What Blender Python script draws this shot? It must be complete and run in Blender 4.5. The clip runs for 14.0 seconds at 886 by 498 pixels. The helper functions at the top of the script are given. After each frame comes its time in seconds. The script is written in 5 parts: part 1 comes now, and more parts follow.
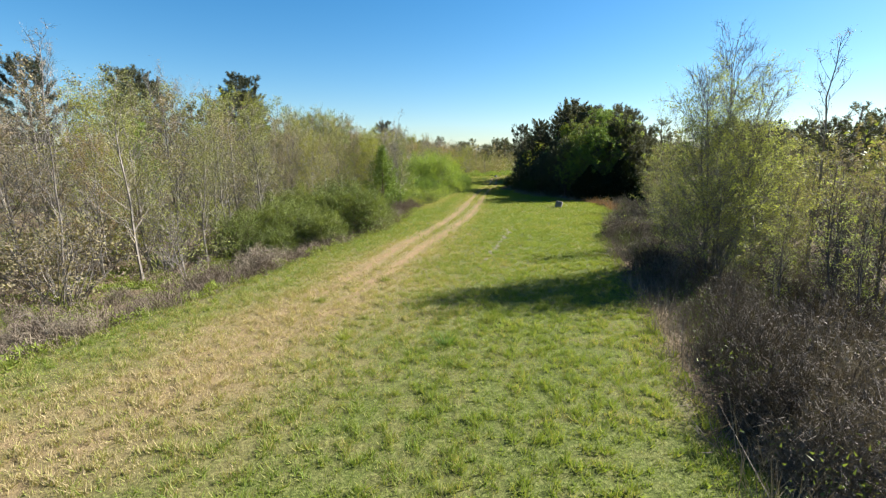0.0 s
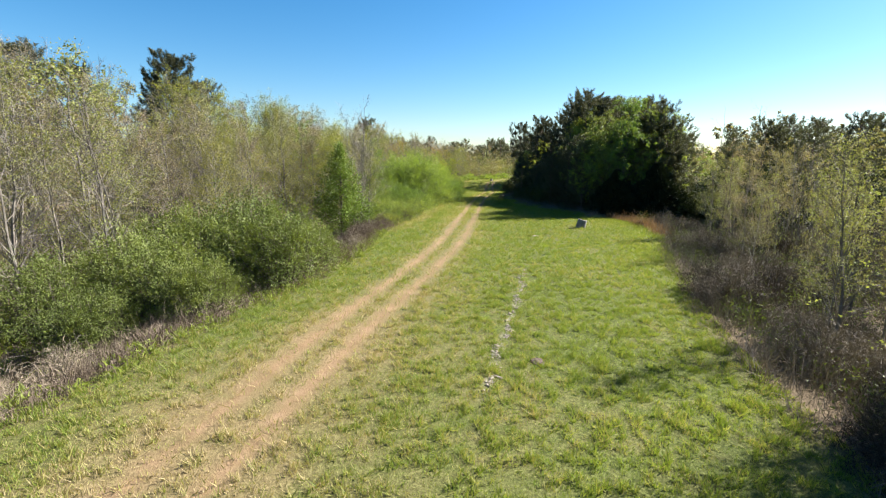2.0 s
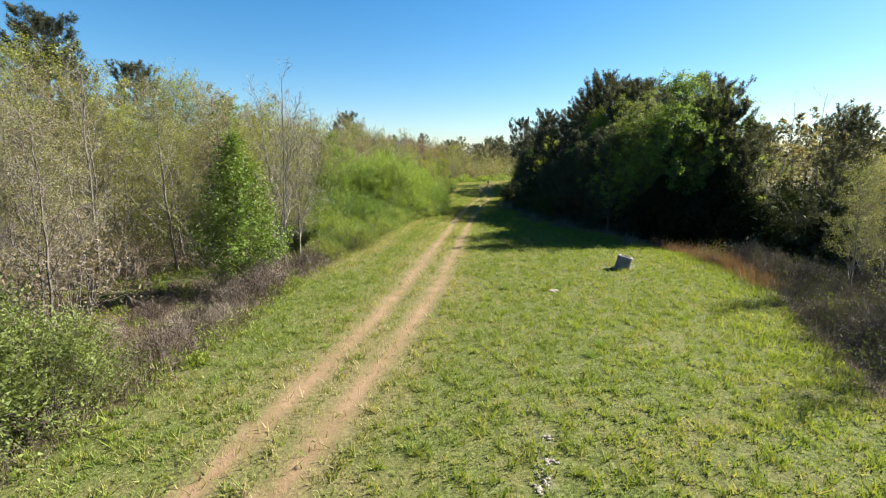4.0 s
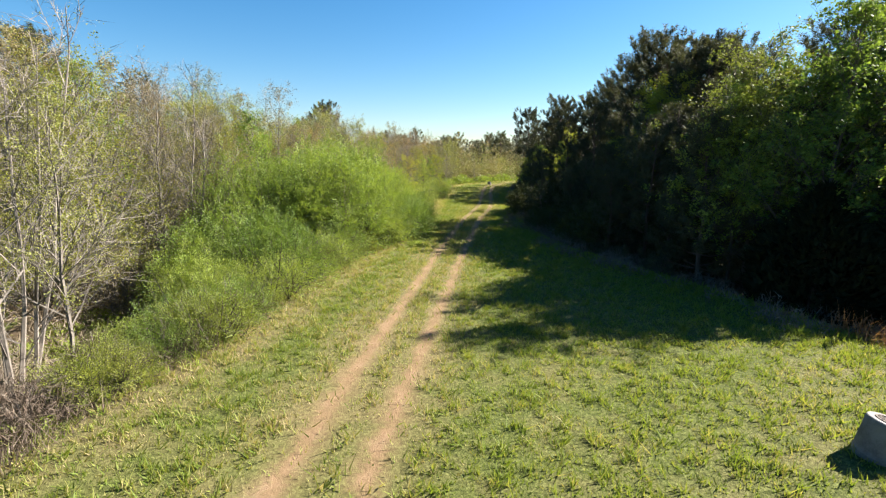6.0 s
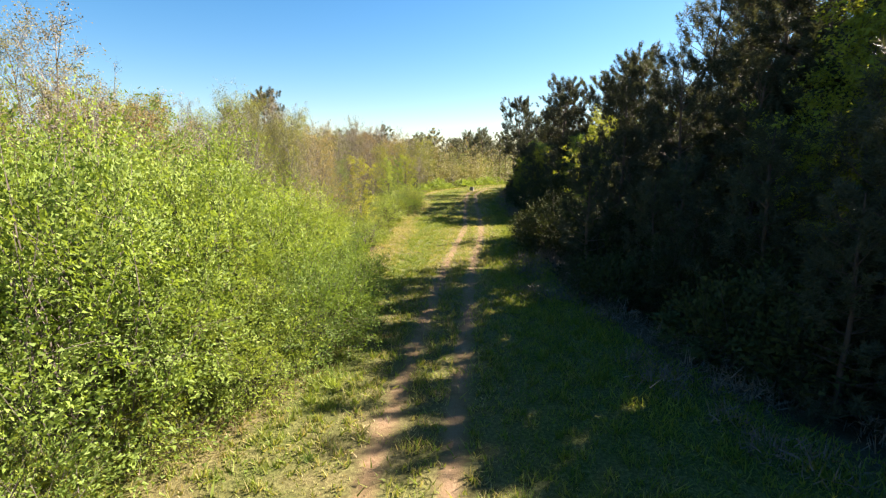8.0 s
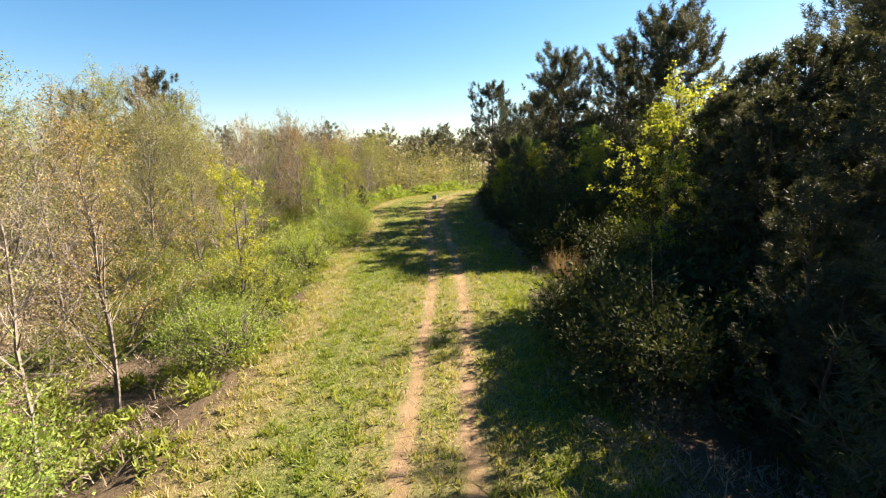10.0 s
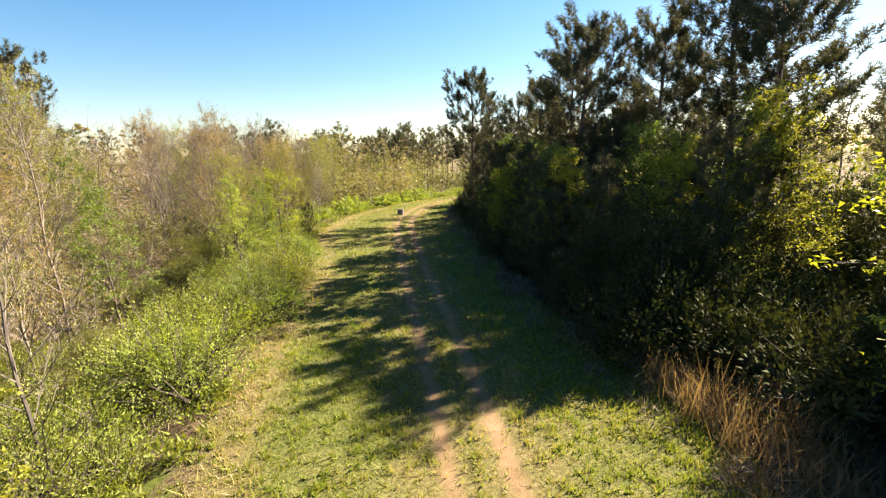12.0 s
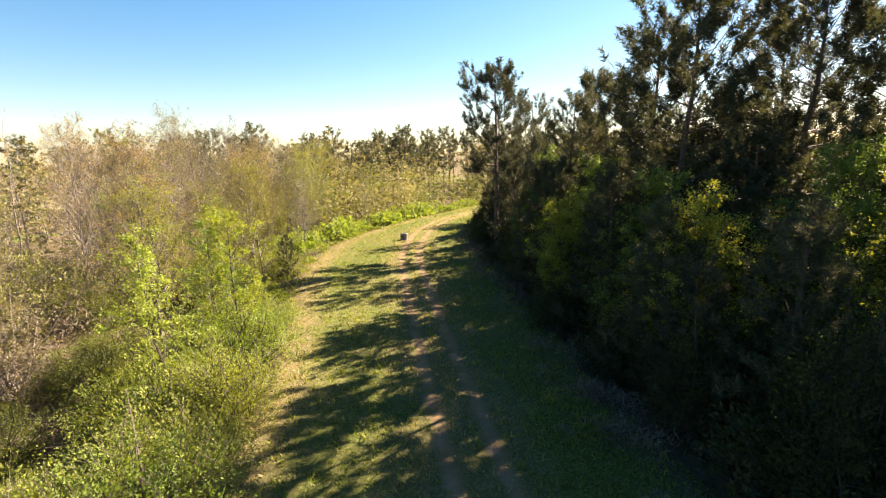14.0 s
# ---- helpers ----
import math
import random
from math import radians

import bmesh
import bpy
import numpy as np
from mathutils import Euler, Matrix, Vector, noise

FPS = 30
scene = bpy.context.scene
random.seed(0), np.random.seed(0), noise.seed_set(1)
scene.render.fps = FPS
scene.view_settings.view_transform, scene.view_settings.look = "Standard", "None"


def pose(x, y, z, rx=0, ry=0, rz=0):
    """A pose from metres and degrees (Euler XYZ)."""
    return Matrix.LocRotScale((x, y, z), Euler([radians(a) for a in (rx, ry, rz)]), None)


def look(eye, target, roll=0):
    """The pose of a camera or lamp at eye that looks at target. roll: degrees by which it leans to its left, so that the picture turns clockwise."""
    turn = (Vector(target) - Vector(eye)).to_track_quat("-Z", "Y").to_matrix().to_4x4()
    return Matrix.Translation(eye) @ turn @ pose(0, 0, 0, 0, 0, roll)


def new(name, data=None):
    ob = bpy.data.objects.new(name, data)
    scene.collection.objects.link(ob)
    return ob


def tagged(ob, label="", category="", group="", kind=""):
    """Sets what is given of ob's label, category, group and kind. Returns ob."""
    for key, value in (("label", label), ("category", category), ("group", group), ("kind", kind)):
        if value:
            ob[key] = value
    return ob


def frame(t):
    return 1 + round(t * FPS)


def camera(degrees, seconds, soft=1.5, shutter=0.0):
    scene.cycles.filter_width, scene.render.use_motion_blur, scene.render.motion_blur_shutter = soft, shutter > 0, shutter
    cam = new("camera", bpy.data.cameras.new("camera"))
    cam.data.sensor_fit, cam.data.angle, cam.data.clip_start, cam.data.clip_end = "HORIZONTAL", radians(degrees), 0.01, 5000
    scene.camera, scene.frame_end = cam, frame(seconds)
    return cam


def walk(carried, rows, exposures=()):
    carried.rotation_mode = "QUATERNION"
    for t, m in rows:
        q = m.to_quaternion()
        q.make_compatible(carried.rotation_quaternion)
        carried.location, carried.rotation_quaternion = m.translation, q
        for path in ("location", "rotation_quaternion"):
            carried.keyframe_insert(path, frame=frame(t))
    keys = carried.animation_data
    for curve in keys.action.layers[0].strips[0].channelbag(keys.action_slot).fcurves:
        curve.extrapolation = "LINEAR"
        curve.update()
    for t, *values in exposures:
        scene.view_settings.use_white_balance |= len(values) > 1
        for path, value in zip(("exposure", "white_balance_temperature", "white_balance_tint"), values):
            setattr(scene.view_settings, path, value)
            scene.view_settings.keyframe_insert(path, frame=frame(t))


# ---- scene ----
cam = camera(86.1, 14.0, soft=1.2)
METRES, EYE, TILT, LEAN, TURN = 111.54, 5.8, 0.0, 0.0, 0.0
ROWS = [
    (0.0, 0.0, 0.0, 0.0, 0.02, -10.89, -0.1),
    (0.5, 0.0014, 0.0336, -0.0023, 0.02, -10.69, -0.17),
    (1.0, 0.0051, 0.0684, -0.0006, -0.62, -10.77, -0.14),
    (1.5, 0.0083, 0.1021, 0.0004, -0.62, -10.76, -0.17),
    (2.0, 0.01, 0.1359, 0.0008, -0.68, -10.74, -0.28),
    (2.5, 0.0135, 0.17, 0.0016, -0.99, -10.8, -0.37),
    (3.0, 0.0187, 0.2042, 0.002, -0.81, -10.82, -0.38),
    (5.5, 0.0426, 0.3885, -0.0007, -0.83, -10.82, -0.58),
    (6.0, 0.0449, 0.4293, -0.0013, -0.79, -10.96, -0.56),
    (6.5, 0.0474, 0.4717, -0.0009, -1.23, -10.84, -0.44),
    (7.0, 0.0496, 0.5155, -0.0001, -2.07, -10.8, -0.37),
    (7.5, 0.0513, 0.5589, 0.0001, -2.4, -10.9, -0.13),
    (8.0, 0.0529, 0.6042, -0.0004, -3.68, -10.91, -0.11),
    (8.5, 0.0568, 0.6479, -0.0004, -5.72, -10.99, 0.19),
    (11.0, 0.0708, 0.831, 0.0077, -11.25, -11.06, 0.85),
    (11.5, 0.0714, 0.8604, 0.01, -13.38, -11.17, 0.98),
    (12.0, 0.0723, 0.8908, 0.009, -14.06, -11.14, 1.0),
    (12.5, 0.0743, 0.9201, 0.0091, -14.04, -11.15, 1.0),
    (13.0, 0.0764, 0.9483, 0.012, -14.01, -11.17, 1.06),
    (13.5, 0.0788, 0.9741, 0.0159, -14.38, -11.15, 1.1),
    (14.0, 0.0807, 0.9945, 0.0211, -14.77, -11.19, 1.27),
]
walk(cam, [(t, pose(0, 0, EYE, TILT, LEAN, TURN) @ pose(METRES * x, METRES * y, METRES * z, 90 + pitch, roll, yaw)) for t, x, y, z, yaw, pitch, roll in ROWS],
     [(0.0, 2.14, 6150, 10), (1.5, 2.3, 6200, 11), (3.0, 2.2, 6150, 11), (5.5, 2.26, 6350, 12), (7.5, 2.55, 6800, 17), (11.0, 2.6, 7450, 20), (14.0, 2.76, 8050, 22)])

# ---- light ----
SUN_AZ, SUN_EL = 70.0, 36.0          # clockwise from +y, above the horizon
sun_way = Vector((math.sin(radians(SUN_AZ)) * math.cos(radians(SUN_EL)), math.cos(radians(SUN_AZ)) * math.cos(radians(SUN_EL)), math.sin(radians(SUN_EL))))
world = bpy.data.worlds.new("sky")
scene.world = world
world.use_nodes = True
wt = world.node_tree
sky = wt.nodes.new("ShaderNodeTexSky")
sky.sky_type = "NISHITA"
sky.sun_disc = False
sky.sun_elevation, sky.sun_rotation = radians(SUN_EL), radians(SUN_AZ)
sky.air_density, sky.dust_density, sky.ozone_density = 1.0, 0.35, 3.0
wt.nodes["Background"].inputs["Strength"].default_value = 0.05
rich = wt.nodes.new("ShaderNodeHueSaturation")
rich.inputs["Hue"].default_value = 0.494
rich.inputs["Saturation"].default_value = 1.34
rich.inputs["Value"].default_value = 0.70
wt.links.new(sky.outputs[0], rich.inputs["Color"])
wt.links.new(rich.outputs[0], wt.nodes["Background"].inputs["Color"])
sun_data = bpy.data.lights.new("sun", "SUN")
sun_data.energy, sun_data.angle, sun_data.color = 5.0, radians(0.55), (1.0, 0.93, 0.80)
sun = new("sun", sun_data)
sun.matrix_world = look(sun_way * 200, (0, 0, 0))

# ---- plan: lines across the clearing, as (y, x) ----
def smooth_line(points):
    ys, xs = zip(*points)
    at = np.arange(0, 201, 4.0)
    fine = np.interp(np.arange(-12, 213, 1.0), ys, xs)
    fine = np.convolve(fine, np.ones(7) / 7, "same")
    return at, np.interp(at, np.arange(-12, 213, 1.0)[4:-4], fine[4:-4])


TRACK = smooth_line([(-12, -16), (0, -11.5), (10, -7.7), (16, -5.6), (20, -4.5), (25, -3.3), (30, -2.4), (34, -1.4), (38.5, -0.2), (44, 1.0), (51, 2.5), (57, 3.2),
                     (65, 4.4), (70, 5.1), (76, 5.9), (80, 6.5), (86, 7.4), (94, 8.6), (101.5, 10.0), (105, 10.6), (109, 11.3), (115, 12.0), (121, 12.7), (126, 13.2),
                     (133, 14.0), (146, 15.6), (155, 17.2), (165, 20.5), (175, 26), (185, 36), (200, 55), (213, 75)])
LEFT = smooth_line([(-12, -19), (0, -15.5), (13, -12.3), (16, -11.2), (20, -9.7), (28, -7.7), (32, -6.8), (37, -5.0), (44, -3.6), (52, -3.4), (58, -2.6), (63, -1.0), (72, -0.3),
                    (78, 1.4), (84, 2.6), (92, 2.9), (103, 4.1), (110, 4.7), (117, 4.7), (129, 6.5), (140, 7.2), (150, 7.6), (160, 10.5), (168, 14.8), (180, 25), (200, 48), (213, 66)])
RIGHT = smooth_line([(-12, 3.5), (0, 4.2), (9, 5.4), (15, 6.9), (22, 9.0), (31, 10.6), (35, 12.0), (43, 14.8), (47, 16.7), (56, 20.0), (61, 19.0), (66, 17.8), (70, 16.2), (75, 14.4),
                     (80, 12.8), (86, 12.2), (94, 13.2), (100, 14.8), (104, 15.4), (108, 17.8), (112, 18.4), (118, 17.8), (125, 18.0), (130, 19.2), (141, 21.0), (155, 23.5), (165, 27),
                     (175, 34), (185, 46), (200, 66), (213, 86)])
STONE = smooth_line([(-12, -2), (20, 1.0), (27, 2.5), (31, 3.5), (33.5, 4.3), (37, 5.3), (45, 6.4), (60, 8.0), (213, 30)])


def on_line(line, y):
    return np.interp(y, line[0], line[1])


def ground_z(x, y):
    t = np.clip((np.asarray(y, float) - 80) / 40, 0, 1)
    z = -0.6 * t * t * (3 - 2 * t)
    x = np.asarray(x, float)
    u = np.clip((on_line(LEFT, y) - x + 0.3) / 5.0, 0, 1)
    w = np.clip((x - on_line(RIGHT, y) + 0.3) / 5.0, 0, 1)
    z = z - 1.25 * u * u * (3 - 2 * u) - 0.9 * w * w * (3 - 2 * w)
    return z + 0.10 * np.sin(x * 0.21 + y * 0.08) * np.sin(y * 0.13) * np.clip((np.abs(x - on_line(TRACK, y)) - 3) / 8, 0, 1)


# ---- materials ----
def material(name):
    m = bpy.data.materials.new(name)
    m.use_nodes = True
    nt = m.node_tree
    nt.nodes.clear()
    out = nt.nodes.new("ShaderNodeOutputMaterial")
    return m, nt, out


def node(nt, kind, **inputs):
    n = nt.nodes.new(kind)
    for k, v in inputs.items():
        n.inputs[k.replace("_", " ")].default_value = v
    return n


def maths(nt, op, a, b=None, clamp=False):
    n = nt.nodes.new("ShaderNodeMath")
    n.operation, n.use_clamp = op, clamp
    for i, v in enumerate((a, b)):
        if v is None:
            continue
        if isinstance(v, (int, float)):
            n.inputs[i].default_value = v
        else:
            nt.links.new(v, n.inputs[i])
    return n.outputs[0]


def ramp(nt, fac, stops, mode="LINEAR"):
    n = nt.nodes.new("ShaderNodeValToRGB")
    n.color_ramp.interpolation = mode
    els = n.color_ramp.elements
    while len(els) < len(stops):
        els.new(0.5)
    for e, (p, c) in zip(els, stops):
        e.position = p
        e.color = (*c, 1) if len(c) == 3 else c
    nt.links.new(fac, n.inputs[0])
    return n.outputs[0]


def mix(nt, fac, a, b, blend="MIX"):
    n = nt.nodes.new("ShaderNodeMix")
    n.data_type, n.blend_type = "RGBA", blend
    for i, v in ((0, fac), (6, a), (7, b)):
        if isinstance(v, (int, float)):
            n.inputs[i].default_value = v
        elif isinstance(v, tuple):
            n.inputs[i].default_value = (*v, 1)
        else:
            nt.links.new(v, n.inputs[i])
    return n.outputs[2]


def noise_at(nt, scale, detail=3.0, rough=0.6, vec=None):
    n = node(nt, "ShaderNodeTexNoise", Scale=scale, Detail=detail, Roughness=rough)
    if vec is None:
        vec = nt.nodes.new("ShaderNodeNewGeometry").outputs["Position"]
    nt.links.new(vec, n.inputs["Vector"])
    return n.outputs["Fac"]


def leaf_material(name, tree_stops, spread=0.3, thru=0.4, rough=0.6, scale=0.5, gloss=0.2, mottle=0.5):
    """Leaves: a hue per plant, lighter and darker leaves, and light that comes through the blade."""
    m, nt, out = material(name)
    geo = nt.nodes.new("ShaderNodeNewGeometry")
    info = nt.nodes.new("ShaderNodeObjectInfo")
    wide, patch = noise_at(nt, scale, 2.0), noise_at(nt, 2.3, 2.0)
    hue = maths(nt, "ADD", maths(nt, "MULTIPLY", info.outputs["Random"], 0.95), maths(nt, "MULTIPLY", maths(nt, "SUBTRACT", wide, 0.45), 0.7))
    hue = maths(nt, "ADD", hue, maths(nt, "MULTIPLY", maths(nt, "SUBTRACT", patch, 0.5), 0.6))
    hue = maths(nt, "ADD", hue, maths(nt, "MULTIPLY", maths(nt, "SUBTRACT", geo.outputs["Random Per Island"], 0.6), 0.16), clamp=True)
    col = ramp(nt, hue, tree_stops)
    val = maths(nt, "ADD", 1.0 - spread / 2, maths(nt, "MULTIPLY", geo.outputs["Random Per Island"], spread))
    val = maths(nt, "ADD", val, maths(nt, "MULTIPLY", maths(nt, "SUBTRACT", patch, 0.5), mottle))
    hsv = nt.nodes.new("ShaderNodeHueSaturation")
    nt.links.new(col, hsv.inputs["Color"])
    nt.links.new(val, hsv.inputs["Value"])
    p = node(nt, "ShaderNodeBsdfPrincipled", Roughness=rough)
    p.inputs["Specular IOR Level"].default_value = gloss
    t = nt.nodes.new("ShaderNodeBsdfTranslucent")
    sh = nt.nodes.new("ShaderNodeMixShader")
    sh.inputs[0].default_value = thru
    nt.links.new(hsv.outputs[0], p.inputs["Base Color"])
    warm = mix(nt, 1.0, hsv.outputs[0], (1.25, 1.2, 0.55), "MULTIPLY")
    nt.links.new(warm, t.inputs["Color"])
    nt.links.new(p.outputs[0], sh.inputs[1])
    nt.links.new(t.outputs[0], sh.inputs[2])
    nt.links.new(sh.outputs[0], out.inputs[0])
    return m


def bark_material(name, dark, pale, scale=6.0):
    m, nt, out = material(name)
    tc = nt.nodes.new("ShaderNodeTexCoord")
    mp = nt.nodes.new("ShaderNodeMapping")
    mp.inputs["Scale"].default_value = (1, 1, 0.3)
    nt.links.new(tc.outputs["Object"], mp.inputs[0])
    f = noise_at(nt, scale, 6.0, 0.7, mp.outputs[0])
    col = ramp(nt, f, [(0.3, dark), (0.7, pale)])
    info = nt.nodes.new("ShaderNodeObjectInfo")
    hsv = nt.nodes.new("ShaderNodeHueSaturation")
    nt.links.new(col, hsv.inputs["Color"])
    nt.links.new(maths(nt, "ADD", 0.75, maths(nt, "MULTIPLY", info.outputs["Random"], 0.5)), hsv.inputs["Value"])
    p = node(nt, "ShaderNodeBsdfPrincipled", Roughness=0.85)
    nt.links.new(hsv.outputs[0], p.inputs["Base Color"])
    b = node(nt, "ShaderNodeBump", Strength=0.5, Distance=0.02)
    nt.links.new(f, b.inputs["Height"])
    nt.links.new(b.outputs[0], p.inputs["Normal"])
    nt.links.new(p.outputs[0], out.inputs[0])
    return m


def curve_of(nt, line, y):
    """x of a line of the plan at y, from 0 to 200 m along the clearing."""
    n = nt.nodes.new("ShaderNodeFloatCurve")
    n.mapping.use_clip = False
    c = n.mapping.curves[0]
    pts = [(float(a) / 200, (float(b) + 20) / 100) for a, b in zip(*line)]
    while len(c.points) < len(pts):
        c.points.new(0.5, 0.5)
    for p, q in zip(c.points, pts):
        p.location, p.handle_type = q, "VECTOR"
    n.mapping.update()
    nt.links.new(maths(nt, "DIVIDE", y, 200.0, clamp=True), n.inputs["Value"])
    return maths(nt, "SUBTRACT", maths(nt, "MULTIPLY", n.outputs[0], 100.0), 20.0)


def band(nt, d, inner, outer):
    """1 where d is below inner, 0 past outer."""
    n = nt.nodes.new("ShaderNodeMapRange")
    n.interpolation_type = "SMOOTHSTEP"
    nt.links.new(d, n.inputs[0])
    for i, v in ((1, inner), (2, outer), (3, 1.0), (4, 0.0)):
        n.inputs[i].default_value = v
    return n.outputs[0]


def dryness(nt, off, y, n_wide, n_mid, x):
    """How far the grass has gone to straw: along the wheel tracks, more at the start of the clearing, and in patches."""
    near = band(nt, y, 18.0, 45.0)
    side = maths(nt, "ABSOLUTE", off)
    rim = band(nt, maths(nt, "SUBTRACT", x, curve_of(nt, LEFT, y)), 0.6, 2.4)
    rim = maths(nt, "MULTIPLY", rim, maths(nt, "SUBTRACT", 1.0, band(nt, y, 50.0, 62.0)))
    d = maths(nt, "ADD", maths(nt, "MULTIPLY", band(nt, side, 1.0, 3.2), 0.36), maths(nt, "MULTIPLY", rim, 0.5))
    d = maths(nt, "ADD", d, maths(nt, "MULTIPLY", maths(nt, "MULTIPLY", band(nt, side, 1.5, 8.0), near), 0.42))
    d = maths(nt, "ADD", d, maths(nt, "MULTIPLY", maths(nt, "SUBTRACT", n_wide, 0.47), 1.0))
    return maths(nt, "ADD", d, maths(nt, "MULTIPLY", maths(nt, "SUBTRACT", n_mid, 0.45), 1.1), clamp=True)


def grass_material():
    m, nt, out = material("grass_blades")
    geo = nt.nodes.new("ShaderNodeNewGeometry")
    sep = nt.nodes.new("ShaderNodeSeparateXYZ")
    nt.links.new(geo.outputs["Position"], sep.inputs[0])
    x, y = sep.outputs[0], sep.outputs[1]
    flat = nt.nodes.new("ShaderNodeCombineXYZ")
    nt.links.new(x, flat.inputs[0])
    nt.links.new(y, flat.inputs[1])
    n_wide, n_mid = noise_at(nt, 0.22, 3.0, 0.6, flat.outputs[0]), noise_at(nt, 1.3, 4.0, 0.6, flat.outputs[0])
    off = maths(nt, "SUBTRACT", x, curve_of(nt, TRACK, y))
    dry = dryness(nt, off, y, n_wide, n_mid, x)
    isl = geo.outputs["Random Per Island"]
    dry = maths(nt, "ADD", dry, maths(nt, "MULTIPLY", maths(nt, "SUBTRACT", isl, 0.5), 1.0), clamp=True)
    col = ramp(nt, dry, [(0.0, (0.115, 0.164, 0.0238)), (0.3, (0.182, 0.217, 0.0406)), (0.6, (0.248, 0.231, 0.084)), (0.9, (0.315, 0.256, 0.147))])
    p = node(nt, "ShaderNodeBsdfPrincipled", Roughness=0.6)
    p.inputs["Specular IOR Level"].default_value = 0.25
    t = nt.nodes.new("ShaderNodeBsdfTranslucent")
    sh = nt.nodes.new("ShaderNodeMixShader")
    sh.inputs[0].default_value = 0.45
    nt.links.new(col, p.inputs["Base Color"])
    nt.links.new(mix(nt, 1.0, col, (1.2, 1.15, 0.6), "MULTIPLY"), t.inputs["Color"])
    nt.links.new(p.outputs[0], sh.inputs[1])
    nt.links.new(t.outputs[0], sh.inputs[2])
    nt.links.new(sh.outputs[0], out.inputs[0])
    return m


def ground_material():
    m, nt, out = material("mown_ground")
    geo = nt.nodes.new("ShaderNodeNewGeometry")
    sep = nt.nodes.new("ShaderNodeSeparateXYZ")
    nt.links.new(geo.outputs["Position"], sep.inputs[0])
    x, y = sep.outputs[0], sep.outputs[1]
    n_wide, n_mid, n_fine, n_grit = noise_at(nt, 0.22, 3.0), noise_at(nt, 1.3, 4.0), noise_at(nt, 11.0, 5.0, 0.75), noise_at(nt, 40.0, 3.0, 0.7)
    wob = maths(nt, "MULTIPLY", maths(nt, "SUBTRACT", n_mid, 0.5), 1.1)
    off = maths(nt, "ADD", maths(nt, "SUBTRACT", x, curve_of(nt, TRACK, y)), maths(nt, "MULTIPLY", wob, 0.35))
    rut = maths(nt, "ABSOLUTE", maths(nt, "SUBTRACT", maths(nt, "ABSOLUTE", off), 0.77))
    # grass
    green = ramp(nt, n_fine, [(0.3, (0.0175, 0.0231, 0.007)), (0.5, (0.0616, 0.0749, 0.0182)), (0.68, (0.14, 0.154, 0.049))])
    straw = ramp(nt, n_fine, [(0.28, (0.07, 0.0525, 0.0252)), (0.52, (0.154, 0.115, 0.0595)), (0.75, (0.238, 0.185, 0.105))])
    dry = dryness(nt, off, y, n_wide, n_mid, x)
    grass = mix(nt, dry, green, straw)
    # bare earth in the wheel tracks
    earth = ramp(nt, maths(nt, "ADD", maths(nt, "MULTIPLY", n_mid, 0.5), maths(nt, "MULTIPLY", n_grit, 0.5)), [(0.3, (0.118, 0.073, 0.042)), (0.5, (0.186, 0.118, 0.069)), (0.7, (0.24, 0.168, 0.11))])
    worn = maths(nt, "SUBTRACT", 1.0, maths(nt, "MULTIPLY", band(nt, y, 12.0, 30.0), 0.75))
    bare = maths(nt, "MULTIPLY", band(nt, maths(nt, "ADD", rut, maths(nt, "MULTIPLY", maths(nt, "SUBTRACT", n_fine, 0.5), 0.45)), 0.04, 0.38), worn, clamp=True)
    broad = maths(nt, "MULTIPLY", band(nt, maths(nt, "ADD", rut, maths(nt, "MULTIPLY", maths(nt, "SUBTRACT", n_fine, 0.5), 0.5)), 0.08, 0.62), maths(nt, "MULTIPLY", worn, band(nt, y, 56.0, 70.0)))
    bare = maths(nt, "MAXIMUM", bare, maths(nt, "MULTIPLY", broad, 0.6))
    bare = maths(nt, "MULTIPLY", bare, maths(nt, "ADD", 0.2, maths(nt, "MULTIPLY", n_mid, 1.15)), clamp=True)
    col = mix(nt, bare, grass, earth)
    # a thin line of pale stones
    pale = maths(nt, "ABSOLUTE", maths(nt, "ADD", maths(nt, "SUBTRACT", x, curve_of(nt, STONE, y)), maths(nt, "MULTIPLY", wob, 0.5)))
    pale = maths(nt, "MULTIPLY", band(nt, pale, 0.05, 0.26), maths(nt, "MULTIPLY", band(nt, maths(nt, "ABSOLUTE", maths(nt, "SUBTRACT", y, 33.0)), 5.0, 9.0), maths(nt, "MULTIPLY", maths(nt, "SUBTRACT", maths(nt, "ADD", n_fine, maths(nt, "ADD", n_mid, n_grit)), 1.36), 1.6)), clamp=True)
    col = mix(nt, pale, col, (0.231, 0.21, 0.175))
    # leaf litter and low growth under the trees
    litter = ramp(nt, n_fine, [(0.25, (0.035, 0.0252, 0.0154)), (0.5, (0.091, 0.0665, 0.042)), (0.8, (0.161, 0.126, 0.084))])
    litter = mix(nt, band(nt, n_wide, 0.36, 0.46), litter, ramp(nt, n_fine, [(0.3, (0.035, 0.056, 0.0084)), (0.7, (0.112, 0.14, 0.028))]))
    left = maths(nt, "SUBTRACT", maths(nt, "ADD", curve_of(nt, LEFT, y), wob), x)
    right = maths(nt, "SUBTRACT", x, maths(nt, "ADD", curve_of(nt, RIGHT, y), wob))
    outside = maths(nt, "MAXIMUM", left, right)
    col = mix(nt, band(nt, outside, -0.6, 0.6), litter, col)
    p = node(nt, "ShaderNodeBsdfPrincipled", Roughness=0.95)
    p.inputs["Specular IOR Level"].default_value = 0.1
    nt.links.new(col, p.inputs["Base Color"])
    b = node(nt, "ShaderNodeBump", Strength=0.7, Distance=0.05)
